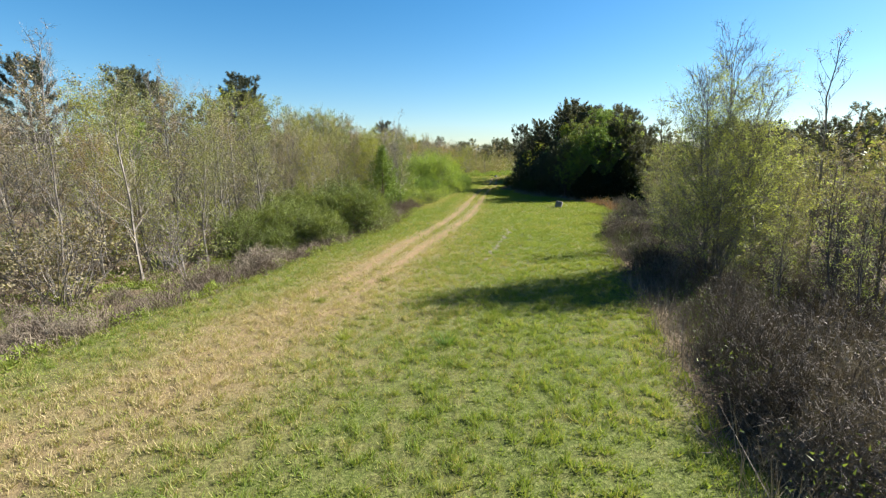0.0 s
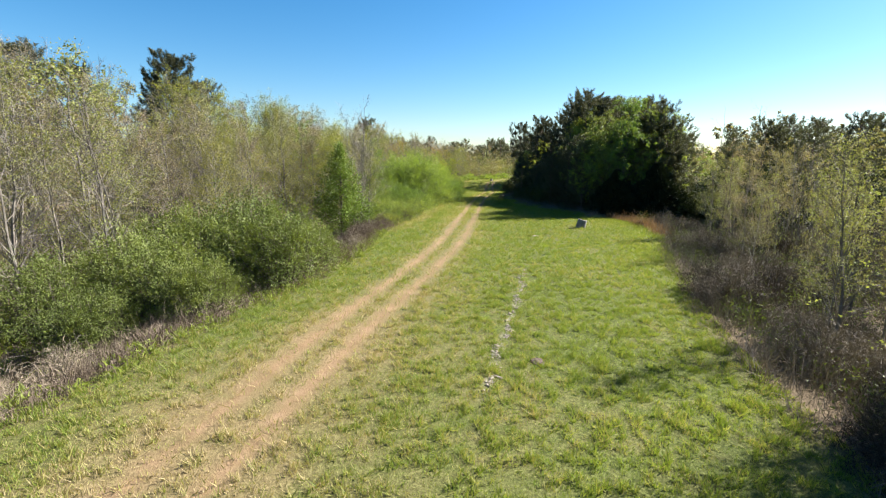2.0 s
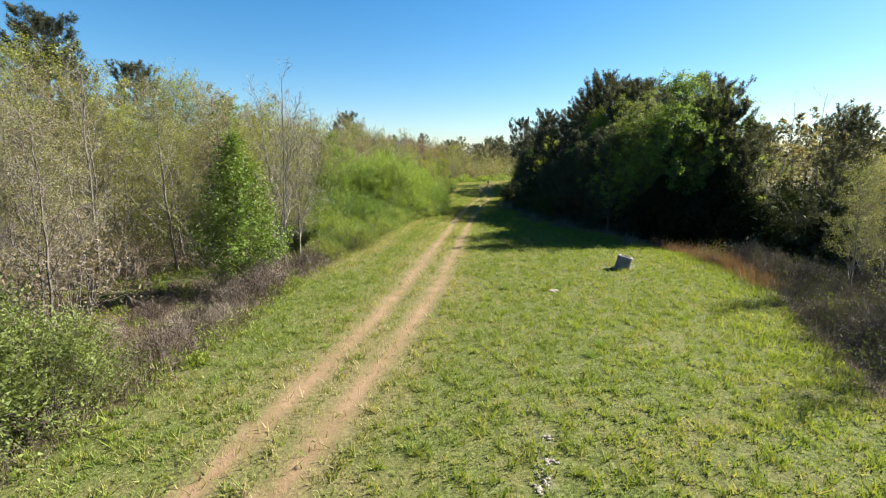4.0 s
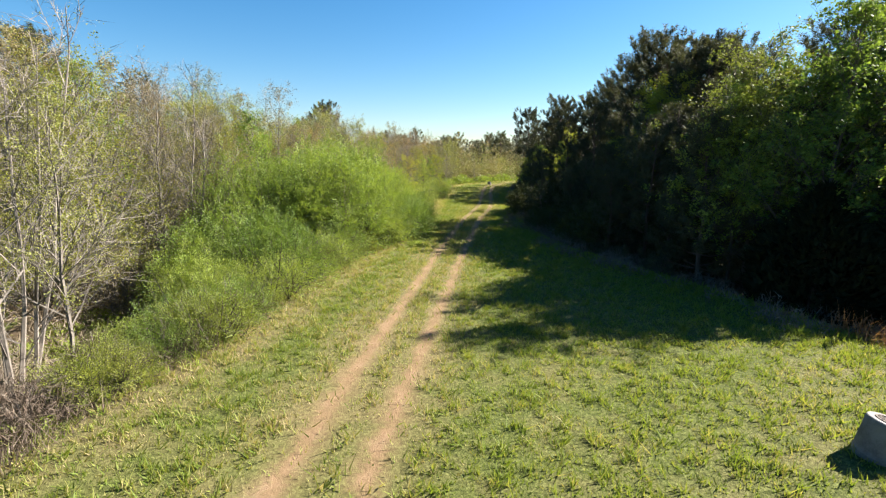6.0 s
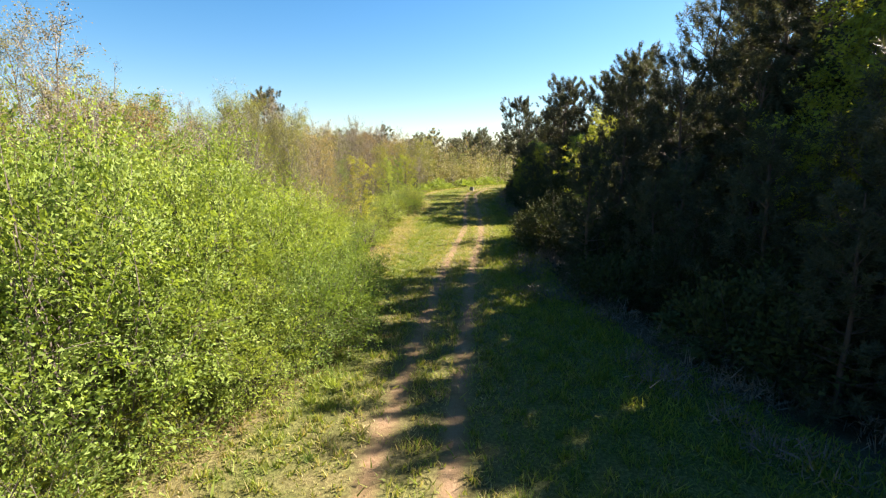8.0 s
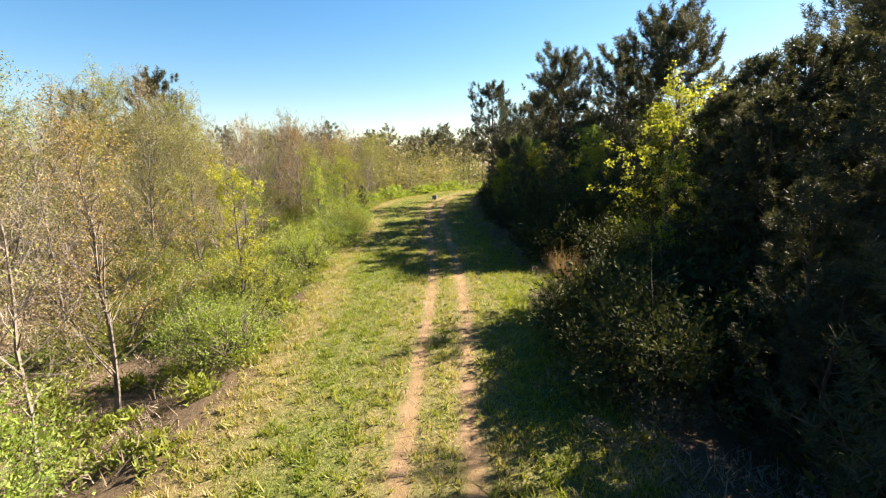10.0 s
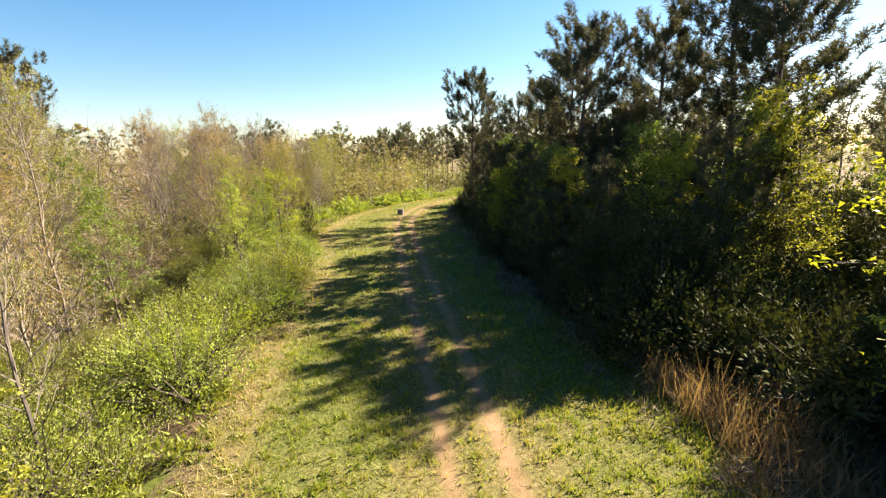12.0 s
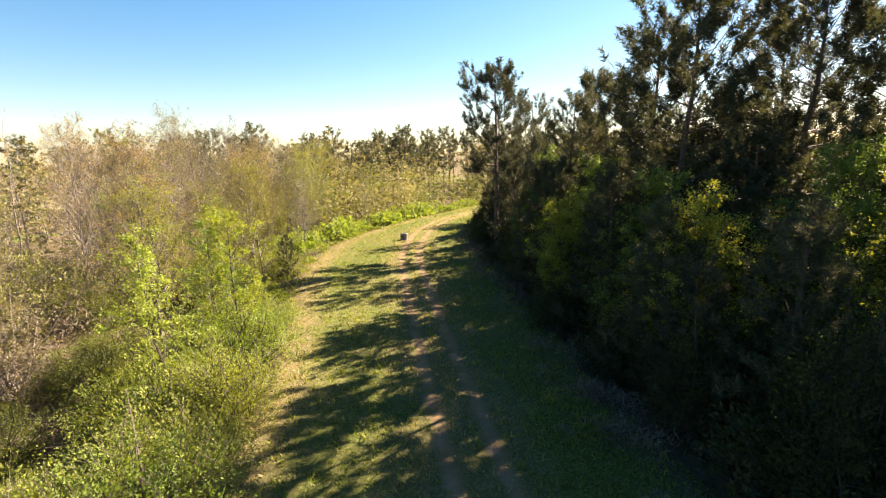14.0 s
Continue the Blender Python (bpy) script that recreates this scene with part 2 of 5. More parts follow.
    nt.links.new(maths(nt, "ADD", n_fine, maths(nt, "MULTIPLY", n_grit, 0.4)), b.inputs["Height"])
    nt.links.new(b.outputs[0], p.inputs["Normal"])
    nt.links.new(p.outputs[0], out.inputs[0])
    return m


def concrete_material():
    m, nt, out = material("weathered_concrete")
    tc = nt.nodes.new("ShaderNodeTexCoord").outputs["Object"]
    a, b_ = noise_at(nt, 2.5, 5.0, 0.7, tc), noise_at(nt, 45.0, 3.0, 0.7, tc)
    col = ramp(nt, maths(nt, "ADD", maths(nt, "MULTIPLY", a, 0.7), maths(nt, "MULTIPLY", b_, 0.3)), [(0.3, (0.063, 0.0595, 0.056)), (0.5, (0.14, 0.136, 0.133)), (0.72, (0.217, 0.21, 0.203))])
    p = node(nt, "ShaderNodeBsdfPrincipled", Roughness=0.9)
    nt.links.new(col, p.inputs["Base Color"])
    b = node(nt, "ShaderNodeBump", Strength=0.5, Distance=0.01)
    nt.links.new(b_, b.inputs["Height"])
    nt.links.new(b.outputs[0], p.inputs["Normal"])
    nt.links.new(p.outputs[0], out.inputs[0])
    return m


MAT_GROUND = ground_material()
MAT_CONCRETE = concrete_material()
MAT_BARK_PALE = bark_material("pale_grey_bark", (0.07, 0.0581, 0.049), (0.189, 0.168, 0.143))
MAT_BARK_DARK = bark_material("dark_bark", (0.035, 0.028, 0.0231), (0.105, 0.084, 0.07))
MAT_BARK_PINE = bark_material("pine_bark", (0.035, 0.0245, 0.0196), (0.119, 0.077, 0.0595), 4.0)
MAT_BUDS = leaf_material("spring_buds", [(0.02, (0.18, 0.144, 0.114)), (0.25, (0.187, 0.16, 0.097)), (0.5, (0.174, 0.166, 0.076)), (0.75, (0.162, 0.178, 0.058)), (0.95, (0.194, 0.21, 0.062))])
MAT_BUDS_GREY = leaf_material("grey_mauve_buds", [(0.1, (0.161, 0.13, 0.115)), (0.5, (0.196, 0.161, 0.133)), (0.9, (0.21, 0.182, 0.133))])
MAT_BUDS_TAN = leaf_material("tan_catkins", [(0.1, (0.217, 0.15, 0.084)), (0.5, (0.245, 0.175, 0.0735)), (0.9, (0.231, 0.189, 0.07))])
MAT_BUDS_LIME = leaf_material("yellow_green_buds", [(0.1, (0.175, 0.175, 0.0385)), (0.5, (0.189, 0.206, 0.035)), (0.9, (0.217, 0.231, 0.042))], thru=0.5)
MAT_WILLOW = leaf_material("pale_young_leaves", [(0.2, (0.195, 0.235, 0.075)), (0.8, (0.25, 0.28, 0.092))], thru=0.45)
MAT_LEAF = leaf_material("fresh_green_leaves", [(0.1, (0.085, 0.138, 0.03)), (0.5, (0.145, 0.21, 0.043)), (0.9, (0.205, 0.262, 0.053))], thru=0.42, spread=0.2, mottle=1.3)
MAT_LIME = leaf_material("lime_green_leaves", [(0.2, (0.185, 0.223, 0.0294)), (0.8, (0.244, 0.26, 0.042))], thru=0.45)
# dull leaves made darker still: the wood's deep shade is partly in this colour
MAT_EVERGREEN = leaf_material("shade_dark_evergreen_leaves", [(0.2, (0.026, 0.037, 0.014)), (0.8, (0.05, 0.06, 0.022))], thru=0.12, rough=0.8, gloss=0.08)
MAT_NEEDLE = leaf_material("pine_needles", [(0.2, (0.042, 0.048, 0.032)), (0.8, (0.078, 0.082, 0.05))], thru=0.25, rough=0.65, gloss=0.15)
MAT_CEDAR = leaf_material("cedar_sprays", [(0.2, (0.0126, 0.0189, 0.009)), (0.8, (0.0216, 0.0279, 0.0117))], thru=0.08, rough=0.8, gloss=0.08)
MAT_CONE = leaf_material("spring_green_leaves", [(0.2, (0.0714, 0.118, 0.0202)), (0.8, (0.118, 0.168, 0.0302))], thru=0.35)
MAT_GRASS = grass_material()
# darker stems than the grey ones; the sunward edge's deep shade is in their colour
MAT_TWIG_SHADED = leaf_material("shade_dark_dry_stems", [(0.1, (0.036, 0.029, 0.025)), (0.5, (0.074, 0.06, 0.051)), (0.9, (0.15, 0.126, 0.106))], thru=0.1, rough=0.8)
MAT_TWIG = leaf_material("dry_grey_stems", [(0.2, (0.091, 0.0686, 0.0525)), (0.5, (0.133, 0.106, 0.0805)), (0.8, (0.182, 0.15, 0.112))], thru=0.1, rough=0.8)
MAT_SEDGE = leaf_material("rusty_dry_grass", [(0.2, (0.175, 0.0945, 0.0525)), (0.8, (0.252, 0.175, 0.105))], thru=0.25, rough=0.8)
MAT_DEEP = leaf_material("deep_green_leaves", [(0.2, (0.075, 0.10, 0.028)), (0.8, (0.135, 0.165, 0.042))], thru=0.35, mottle=1.1)
MAT_WEED = leaf_material("low_green_weeds", [(0.2, (0.135, 0.158, 0.04)), (0.6, (0.155, 0.195, 0.033)), (0.9, (0.20, 0.228, 0.042))], thru=0.4, mottle=0.9)


# ---- mesh building ----
class Shape:
    """Triangles gathered in numpy, turned into one mesh."""

    def __init__(self):
        self.v, self.f, self.n = [], [], 0

    def add(self, v, f):
        self.v.append(np.asarray(v, np.float32))
        self.f.append(np.asarray(f, np.int64) + self.n)
        self.n += len(v)

    def tube(self, path, radii, sides=5):
        path, radii = np.asarray(path, float), np.asarray(radii, float)
        t = np.gradient(path, axis=0)
        t /= np.linalg.norm(t, axis=1)[:, None] + 1e-9
        ref = np.where(np.abs(t[:, 2:3]) > 0.9, [[1.0, 0, 0]], [[0, 0, 1.0]])
        a = np.cross(t, ref)
        a /= np.linalg.norm(a, axis=1)[:, None] + 1e-9
        b = np.cross(t, a)
        ang = np.arange(sides) * 2 * math.pi / sides
        ring = path[:, None] + radii[:, None, None] * (np.cos(ang)[None, :, None] * a[:, None] + np.sin(ang)[None, :, None] * b[:, None])
        i = np.arange(len(path) - 1)[:, None] * sides
        j = np.arange(sides)[None]
        k = (j + 1) % sides
        p, q, r, s = i + j, i + k, i + sides + k, i + sides + j
        self.add(ring.reshape(-1, 3), np.concatenate([np.stack([p, q, r], -1).reshape(-1, 3), np.stack([p, r, s], -1).reshape(-1, 3)]))

    def blades(self, base, way, width, rng):
        """One thin triangle for each base point, along way."""
        n = len(base)
        if not n:
            return
        side = np.cross(way, rng.normal(size=(n, 3)))
        side *= (np.broadcast_to(width, (n,)) / 2 / (np.linalg.norm(side, axis=1) + 1e-9))[:, None]
        self.add(np.stack([base - side, base + side, base + way], 1).reshape(-1, 3), np.arange(3 * n).reshape(-1, 3))

    def leaves(self, at, size, rng, droop=0.0):
        """Small pointed leaves, turned every way."""
        n = len(at)
        if not n:
            return
        d = rng.normal(size=(n, 3))
        d[:, 2] = d[:, 2] * 0.6 - droop
        d /= np.linalg.norm(d, axis=1)[:, None] + 1e-9
        side = np.cross(d, rng.normal(size=(n, 3)))
        side /= np.linalg.norm(side, axis=1)[:, None] + 1e-9
        s = (size * rng.uniform(0.6, 1.35, n))[:, None]
        self.add(np.stack([at - side * s * 0.35, at + side * s * 0.35, at + d * s], 1).reshape(-1, 3), np.arange(3 * n).reshape(-1, 3))

    def fronds(self, at, way, per, leaf, rng, lift=0.55):
        """Flat feathery sprays: leaves set to both sides of a short stem, all near one plane."""
        n = len(at)
        if not n:
            return
        up = rng.normal(0, 0.4, (n, 3)) + np.array([0, 0, lift])
        side = np.cross(way, up)
        side /= np.linalg.norm(side, axis=1)[:, None] + 1e-9
        long = np.linalg.norm(way, axis=1)[:, None]
        ahead = way / (long + 1e-9)
        flat = np.cross(side, ahead)
        k = n * per
        u = np.tile((np.arange(per) + 0.5) / per, n)[:, None] + rng.normal(0, 0.06, (k, 1))
        sgn = np.tile(np.where(np.arange(per) % 2, 1.0, -1.0), n)[:, None]
        side, ahead, flat, long = (np.repeat(q, per, 0) for q in (side, ahead, flat, long))
        reach = sgn * long * 0.32 * np.sin(np.clip(u, 0.04, 1) * 2.7) * rng.uniform(0.1, 1.0, (k, 1))
        p = np.repeat(at, per, 0) + ahead * long * u + side * reach + flat * rng.normal(0, 0.05, (k, 1)) * long - np.array([0, 0, 0.16]) * long * u ** 2
        d = ahead * 0.7 + side * sgn * rng.uniform(0.3, 1.0, (k, 1)) + flat * rng.normal(0, 0.3, (k, 1))
        d /= np.linalg.norm(d, axis=1)[:, None] + 1e-9
        w = np.cross(d, flat + rng.normal(0, 0.35, (k, 3)))
        w /= np.linalg.norm(w, axis=1)[:, None] + 1e-9
        z = leaf * rng.uniform(0.6, 1.35, (k, 1))
        self.add(np.stack([p - w * z * 0.3, p + w * z * 0.3, p + d * z], 1).reshape(-1, 3), np.arange(3 * k).reshape(-1, 3))

    def arrays(self):
        return np.concatenate(self.v), np.concatenate(self.f)

    def mesh(self, name, mat, smooth=False):
        v, f = self.arrays()
        me = bpy.data.meshes.new(name)
        me.vertices.add(len(v))
        me.vertices.foreach_set("co", v.astype(np.float32).ravel())
        me.loops.add(len(f) * 3)
        me.loops.foreach_set("vertex_index", f.astype(np.int32).ravel())
        me.polygons.add(len(f))
        me.polygons.foreach_set("loop_start", np.arange(0, len(f) * 3, 3, dtype=np.int32))
        me.polygons.foreach_set("use_smooth", np.full(len(f), smooth))
        me.materials.append(mat)
        me.update(calc_edges=True)
        return me


def hardwood(seed, h, stems=1, limbs=24, twigs=7, tips=5, leaf_n=900, leaf=0.07, low=0.25, spread=0.28, r0=0.07, lean=0.12, upward=0.75, leaf_low=0.0, bare_top=1.0, clump=3):
    """A young broadleaved tree: stems, limbs, fine twigs, and small spring leaves at their ends."""
    rng = np.random.RandomState(seed)
    wood, crown, ends = Shape(), Shape(), []
    for s in range(stems):
        hs = h * (1.0 if s == 0 else rng.uniform(0.7, 0.95))
        az = rng.uniform(0, 6.28) + s * 6.28 / stems
        ln = lean * (0.4 if stems == 1 else rng.uniform(0.7, 1.5))
        t = np.linspace(0, 1, 10)
        path = np.stack([np.cos(az) * (0.10 * (stems > 1) + ln * hs * t ** 0.8), np.sin(az) * (0.10 * (stems > 1) + ln * hs * t ** 0.8), hs * t - 0.08], 1)
        path[1:, :2] += np.cumsum(rng.normal(0, 0.012 * hs, (9, 2)), 0) * 0.6
        rad = r0 * (0.75 if stems > 1 else 1) * (1 - t) ** 0.85 + 0.010
        rad[0] *= 1.35
        wood.tube(path, rad, 5)
        nl = int(limbs / (stems ** 0.6))
        for i in range(nl):
            u = low + (0.98 - low) * (i + rng.uniform(0, 1)) / nl
            p0 = np.array([np.interp(u, t, path[:, k]) for k in range(3)])
            a = i * 2.4 + rng.uniform(-0.5, 0.5) + az
            el = math.radians(rng.uniform(25, 50) + 25 * u * upward)
            ln_ = h * spread * (1.05 - 0.78 * u) * rng.uniform(0.6, 1.2) + 0.15
            d = np.array([math.cos(a) * math.cos(el), math.sin(a) * math.cos(el), math.sin(el)])
            q = np.linspace(0, 1, 4)[:, None]
            lp = p0 + d * ln_ * q + np.array([0, 0, 1.0]) * ln_ * 0.22 * q ** 2 + rng.normal(0, 0.03 * ln_, (4, 3)) * q
            rl = max(0.35 * float(np.interp(u, t, rad)), 0.007)
            wood.tube(lp, rl * (1 - q[:, 0]) + 0.005, 3)
            k = max(2, int(twigs * (0.6 + 0.6 * ln_ / (h * spread))))
            w = rng.uniform(0.25, 1.0, k)
            tp = np.stack([np.interp(w, q[:, 0], lp[:, c]) for c in range(3)], 1)
            td = d * 0.8 + rng.normal(0, 0.55, (k, 3)) + np.array([0, 0, 0.35])
            td *= (ln_ * rng.uniform(0.25, 0.5, k) / np.linalg.norm(td, axis=1))[:, None]
            wood.blades(tp, td, 0.018, rng)
            w2 = rng.uniform(0.2, 1.0, (k, tips))
            sp = (tp[:, None] + td[:, None] * w2[:, :, None]).reshape(-1, 3)
            sd = np.repeat(td, tips, 0) * 0.5 + rng.normal(0, 0.16, (k * tips, 3)) * ln_ ** 0.5
            wood.blades(sp, sd, 0.011, rng)
            if u < bare_top:
                ends.append(sp + sd * rng.uniform(0.3, 1.0, (len(sp), 1)))
    if ends and leaf_n:
        e = np.concatenate(ends)
        e = e[e[:, 2] > leaf_low * h]
        group = rng.randint(0, len(e), max(8, leaf_n // clump))
        pick = e[group[rng.randint(0, len(group), leaf_n)]] + rng.normal(0, 0.11, (leaf_n, 3)) * [1, 1, 0.8]
        crown.leaves(pick, leaf, rng, 0.2)
    return wood, crown


def pine(seed, h, low=0.42, spread=2.6, limbs=40, tufts=7, needles=36, r0=0.16, width=0.03, length=0.24, brush=0.34, plain=False, point=0.0):
    """A loblolly-like pine: straight stem, whorls of limbs that turn up at their ends, and needles in brush-like tufts with gaps between."""
    rng = np.random.RandomState(seed)
    wood, crown = Shape(), Shape()
    t = np.linspace(0, 1, 9)
    path = np.stack([np.zeros(9), np.zeros(9), h * t - 0.1], 1)
    path[1:, :2] += np.cumsum(rng.normal(0, 0.006 * h, (8, 2)), 0)
    rad = r0 * (1 - t) ** 0.8 + (0.06 if plain else 0.02)
    wood.tube(path, rad, 4 if plain else 7)
    at, way = [], []
    whorl = 4 if limbs > 44 else 2
    for i in range(limbs):
        u = (i // whorl + rng.uniform(-0.15, 0.3)) * whorl / limbs
        u = min(max(u, 0.0), 0.97)
        uu = low + (0.97 - low) * u
        p0 = np.array([np.interp(uu, t, path[:, k]) for k in range(3)])
        a = i * 6.283 / whorl + (i // whorl) * 1.1 + rng.uniform(-0.5, 0.5)
        dome = math.sqrt(max(0.05, 1 - (1.5 * (u - 0.35)) ** 2)) if u > 0.35 else 0.7 + 0.3 * u / 0.35
        prof = (1 - point) * dome + point * (1.08 - u)
        ln = spread * prof * rng.uniform(0.5, 1.1)
        el = math.radians(-6 + 50 * u + rng.uniform(-8, 10))
        d = np.array([math.cos(a) * math.cos(el), math.sin(a) * math.cos(el), math.sin(el)])
        q = np.linspace(0, 1, 5)[:, None]
        lp = p0 + d * ln * q + np.array([0, 0, 1]) * ln * 0.20 * q ** 2.2 + rng.normal(0, 0.04 * ln, (5, 3)) * q
        if plain:
            wood.blades(lp[:1], lp[4:] - lp[:1], 0.12, rng)
        else:
            wood.tube(lp, 0.28 * float(np.interp(uu, t, rad)) * (1 - q[:, 0]) + 0.009, 3)
        k = max(3, int(round(tufts * (0.4 + 0.75 * prof))))
        w = rng.uniform(0.38, 1.0, k) ** 0.8
        w[0] = 1.0
        tp = np.stack([np.interp(w, q[:, 0], lp[:, e]) for e in range(3)], 1)
        out = np.cross(d, [0, 0, 1.0])
        td = d * 0.6 + out * rng.uniform(-1, 1, (k, 1)) + rng.normal(0, 0.22, (k, 3)) + np.array([0, 0, 0.28])
        td *= ((0.16 + 0.24 * ln * rng.uniform(0.4, 1.3, k)) / np.linalg.norm(td, axis=1))[:, None]
        wood.blades(tp, td * 1.1, 0.028, rng)
        at.append(tp + td)
        way.append(td / np.linalg.norm(td, axis=1)[:, None] * 0.6 + np.array([0, 0, 0.5]))
    for i in range(0 if plain else 9):
        u = rng.uniform(low * 0.35, low)
        p0 = np.array([np.interp(u, t, path[:, k]) for k in range(3)])
        a = rng.uniform(0, 6.28)
        wood.tube([p0, p0 + np.array([math.cos(a), math.sin(a), -0.1]) * rng.uniform(0.5, 1.6)], [0.025, 0.008], 3)
    at, way = np.concatenate(at), np.concatenate(way)
    size = np.repeat(rng.uniform(0.65, 1.25, len(at)), needles)[:, None]
    n = len(at) * needles
    axis = np.repeat(way / np.linalg.norm(way, axis=1)[:, None], needles, 0)
    o = np.repeat(at, needles, 0) + axis * brush * rng.uniform(-0.75, 0.75, (n, 1)) * size + rng.normal(0, 0.10 * brush, (n, 3))
    d = rng.normal(size=(n, 3))
    d -= axis * np.sum(d * axis, 1)[:, None]
    d = d / (np.linalg.norm(d, axis=1)[:, None] + 1e-9) + axis * rng.uniform(0.1, 1.3, (n, 1))
    d *= length * rng.uniform(0.7, 1.2, (n, 1)) * size / np.linalg.norm(d, axis=1)[:, None]
    crown.blades(o, d, width, rng)
    return wood, crown


def cedar(seed, h, w, n=4200):
    """A dense evergreen down to the ground, of short upright sprays."""
    rng = np.random.RandomState(seed)
    wood, crown = Shape(), Shape()
    wood.tube([(0, 0, -0.1), (0.03, 0, h * 0.5), (0, 0.02, h * 0.95)], [0.11, 0.06, 0.01], 6)
    u = rng.uniform(0.02, 1, n) ** 0.9
    a = rng.uniform(0, 6.28, n)
    env = w / 2 * np.clip(np.sin(np.pi * (0.16 + 0.84 * u) ** 0.75), 0.03, 1) * (1 + 0.14 * np.sin(a * 3 + u * 9) + 0.1 * np.sin(a * 7 - u * 17))
    r = env * (0.55 + 0.5 * rng.uniform(0, 1, n) ** 0.5)
    p = np.stack([np.cos(a) * r, np.sin(a) * r, u * h * 0.94], 1)
    d = np.stack([np.cos(a) * 0.6, np.sin(a) * 0.6, np.full(n, 0.7)], 1) + rng.normal(0, 0.4, (n, 3))
    d *= (rng.uniform(0.18, 0.42, n) / np.linalg.norm(d, axis=1))[:, None]
    crown.blades(p, d * 1.2, 0.17, rng)
    for i in range(14):
        z = h * rng.uniform(0.05, 0.7)
        b = rng.uniform(0, 6.28)
        wood.tube([(0, 0, z), (math.cos(b) * w * 0.35, math.sin(b) * w * 0.35, z + w * 0.12)], [0.03, 0.006], 3)
    return wood, crown


def conical(seed, h, w, n=15000, leaf=0.09):
    """A small spire-shaped tree, leafy to the ground, its limbs in short uneven tiers."""
    rng = np.random.RandomState(seed)
    wood, crown = Shape(), Shape()
    wood.tube([(0, 0, -0.1), (0.05, 0.02, h * 0.5), (0, 0.04, h * 0.97)], [0.10, 0.055, 0.01], 6)
    m = 150
    u = (np.arange(m) + rng.uniform(0, 1, m)) / m
    a = np.arange(m) * 2.4 + rng.uniform(-0.4, 0.4, m)
    ln = w / 2 * (1 - u) ** 0.85 * np.clip(u * 9, 0.55, 1) * rng.uniform(0.6, 1.15, m) + 0.12
    tip = np.stack([np.cos(a) * ln, np.sin(a) * ln, 0.04 * h + u * h * 0.93 + ln * 0.45], 1)
    base = np.stack([np.zeros(m), np.zeros(m), 0.04 * h + u * h * 0.9], 1)
    for p, q in zip(base, tip):
        wood.tube([p, q], [0.02, 0.005], 3)
    k = rng.choice(m, n, p=(ln + 0.2) / (ln + 0.2).sum())
    v = rng.uniform(0.3, 1.08, (n, 1))
    crown.leaves(base[k] + (tip[k] - base[k]) * v + rng.normal(0, 0.15, (n, 3)), leaf, rng, 0.1)
    return wood, crown


def shrub(seed, h, w, n=3000, leaf=0.08, lobes=11, arch=0.25, per=9, spray=0.5):
    """A leafy shrub of many arching stems; the leaves sit along short sprays, in uneven lobes with gaps between."""
    rng = np.random.RandomState(seed)
    wood, crown = Shape(), Shape()
    share = rng.dirichlet(np.ones(lobes) * 4)
    for i in range(lobes):
        a, rr = i * 2.4 + rng.uniform(-0.4, 0.4), w / 2 * math.sqrt((i + 0.3) / lobes) * 0.8
        top = h * (1 - 0.5 * (rr / (w / 2)) ** 2) * rng.uniform(0.66, 1.0)
        c = np.array([math.cos(a) * rr, math.sin(a) * rr, top * 0.55])
        size = np.array([w * rng.uniform(0.7, 1.3), w * rng.uniform(0.7, 1.3), 0]) * 0.72 / math.sqrt(lobes) + np.array([0, 0, top * 0.40])
        q = np.linspace(0, 1, 5)[:, None]
        for j in range(3):
            tip = c + rng.normal(0, 0.4, 3) * size + np.array([0, 0, size[2] * 0.5])
            base = np.array([math.cos(a) * rr * 0.25, math.sin(a) * rr * 0.25, -0.05]) + rng.normal(0, 0.05 * w, 3) * [1, 1, 0]
            lp = base + (tip - base) * q + np.array([math.cos(a), math.sin(a), 0]) * (arch * q * (1 - q) * w * 0.3) + rng.normal(0, 0.02 * h, (5, 3)) * q
            wood.tube(lp, 0.022 * (1 - q[:, 0]) + 0.005, 3)
        m = int(n * share[i] / per) + 2
        d = rng.normal(size=(m, 3))
        d /= np.linalg.norm(d, axis=1)[:, None]
        o = c + d * size * (rng.uniform(0.5, 1.0, m) ** 0.6 * (1 + 0.42 * np.sin(d[:, 0] * 5 + i) * np.sin(d[:, 2] * 6 + 2 * i)))[:, None]
        way = d * 0.8 + rng.normal(0, 0.35, (m, 3)) + [0, 0, 0.45]
        way *= (spray * rng.uniform(0.4, 1.5, m) / np.linalg.norm(way, axis=1))[:, None]
        ok = o[:, 2] > 0.08
        o, way = o[ok], way[ok]
        wood.blades(o - way * 0.3, way * 1.25, 0.010, rng)
        crown.fronds(o - way * 0.2, way * 1.2, per, leaf, rng)
    return wood, crown


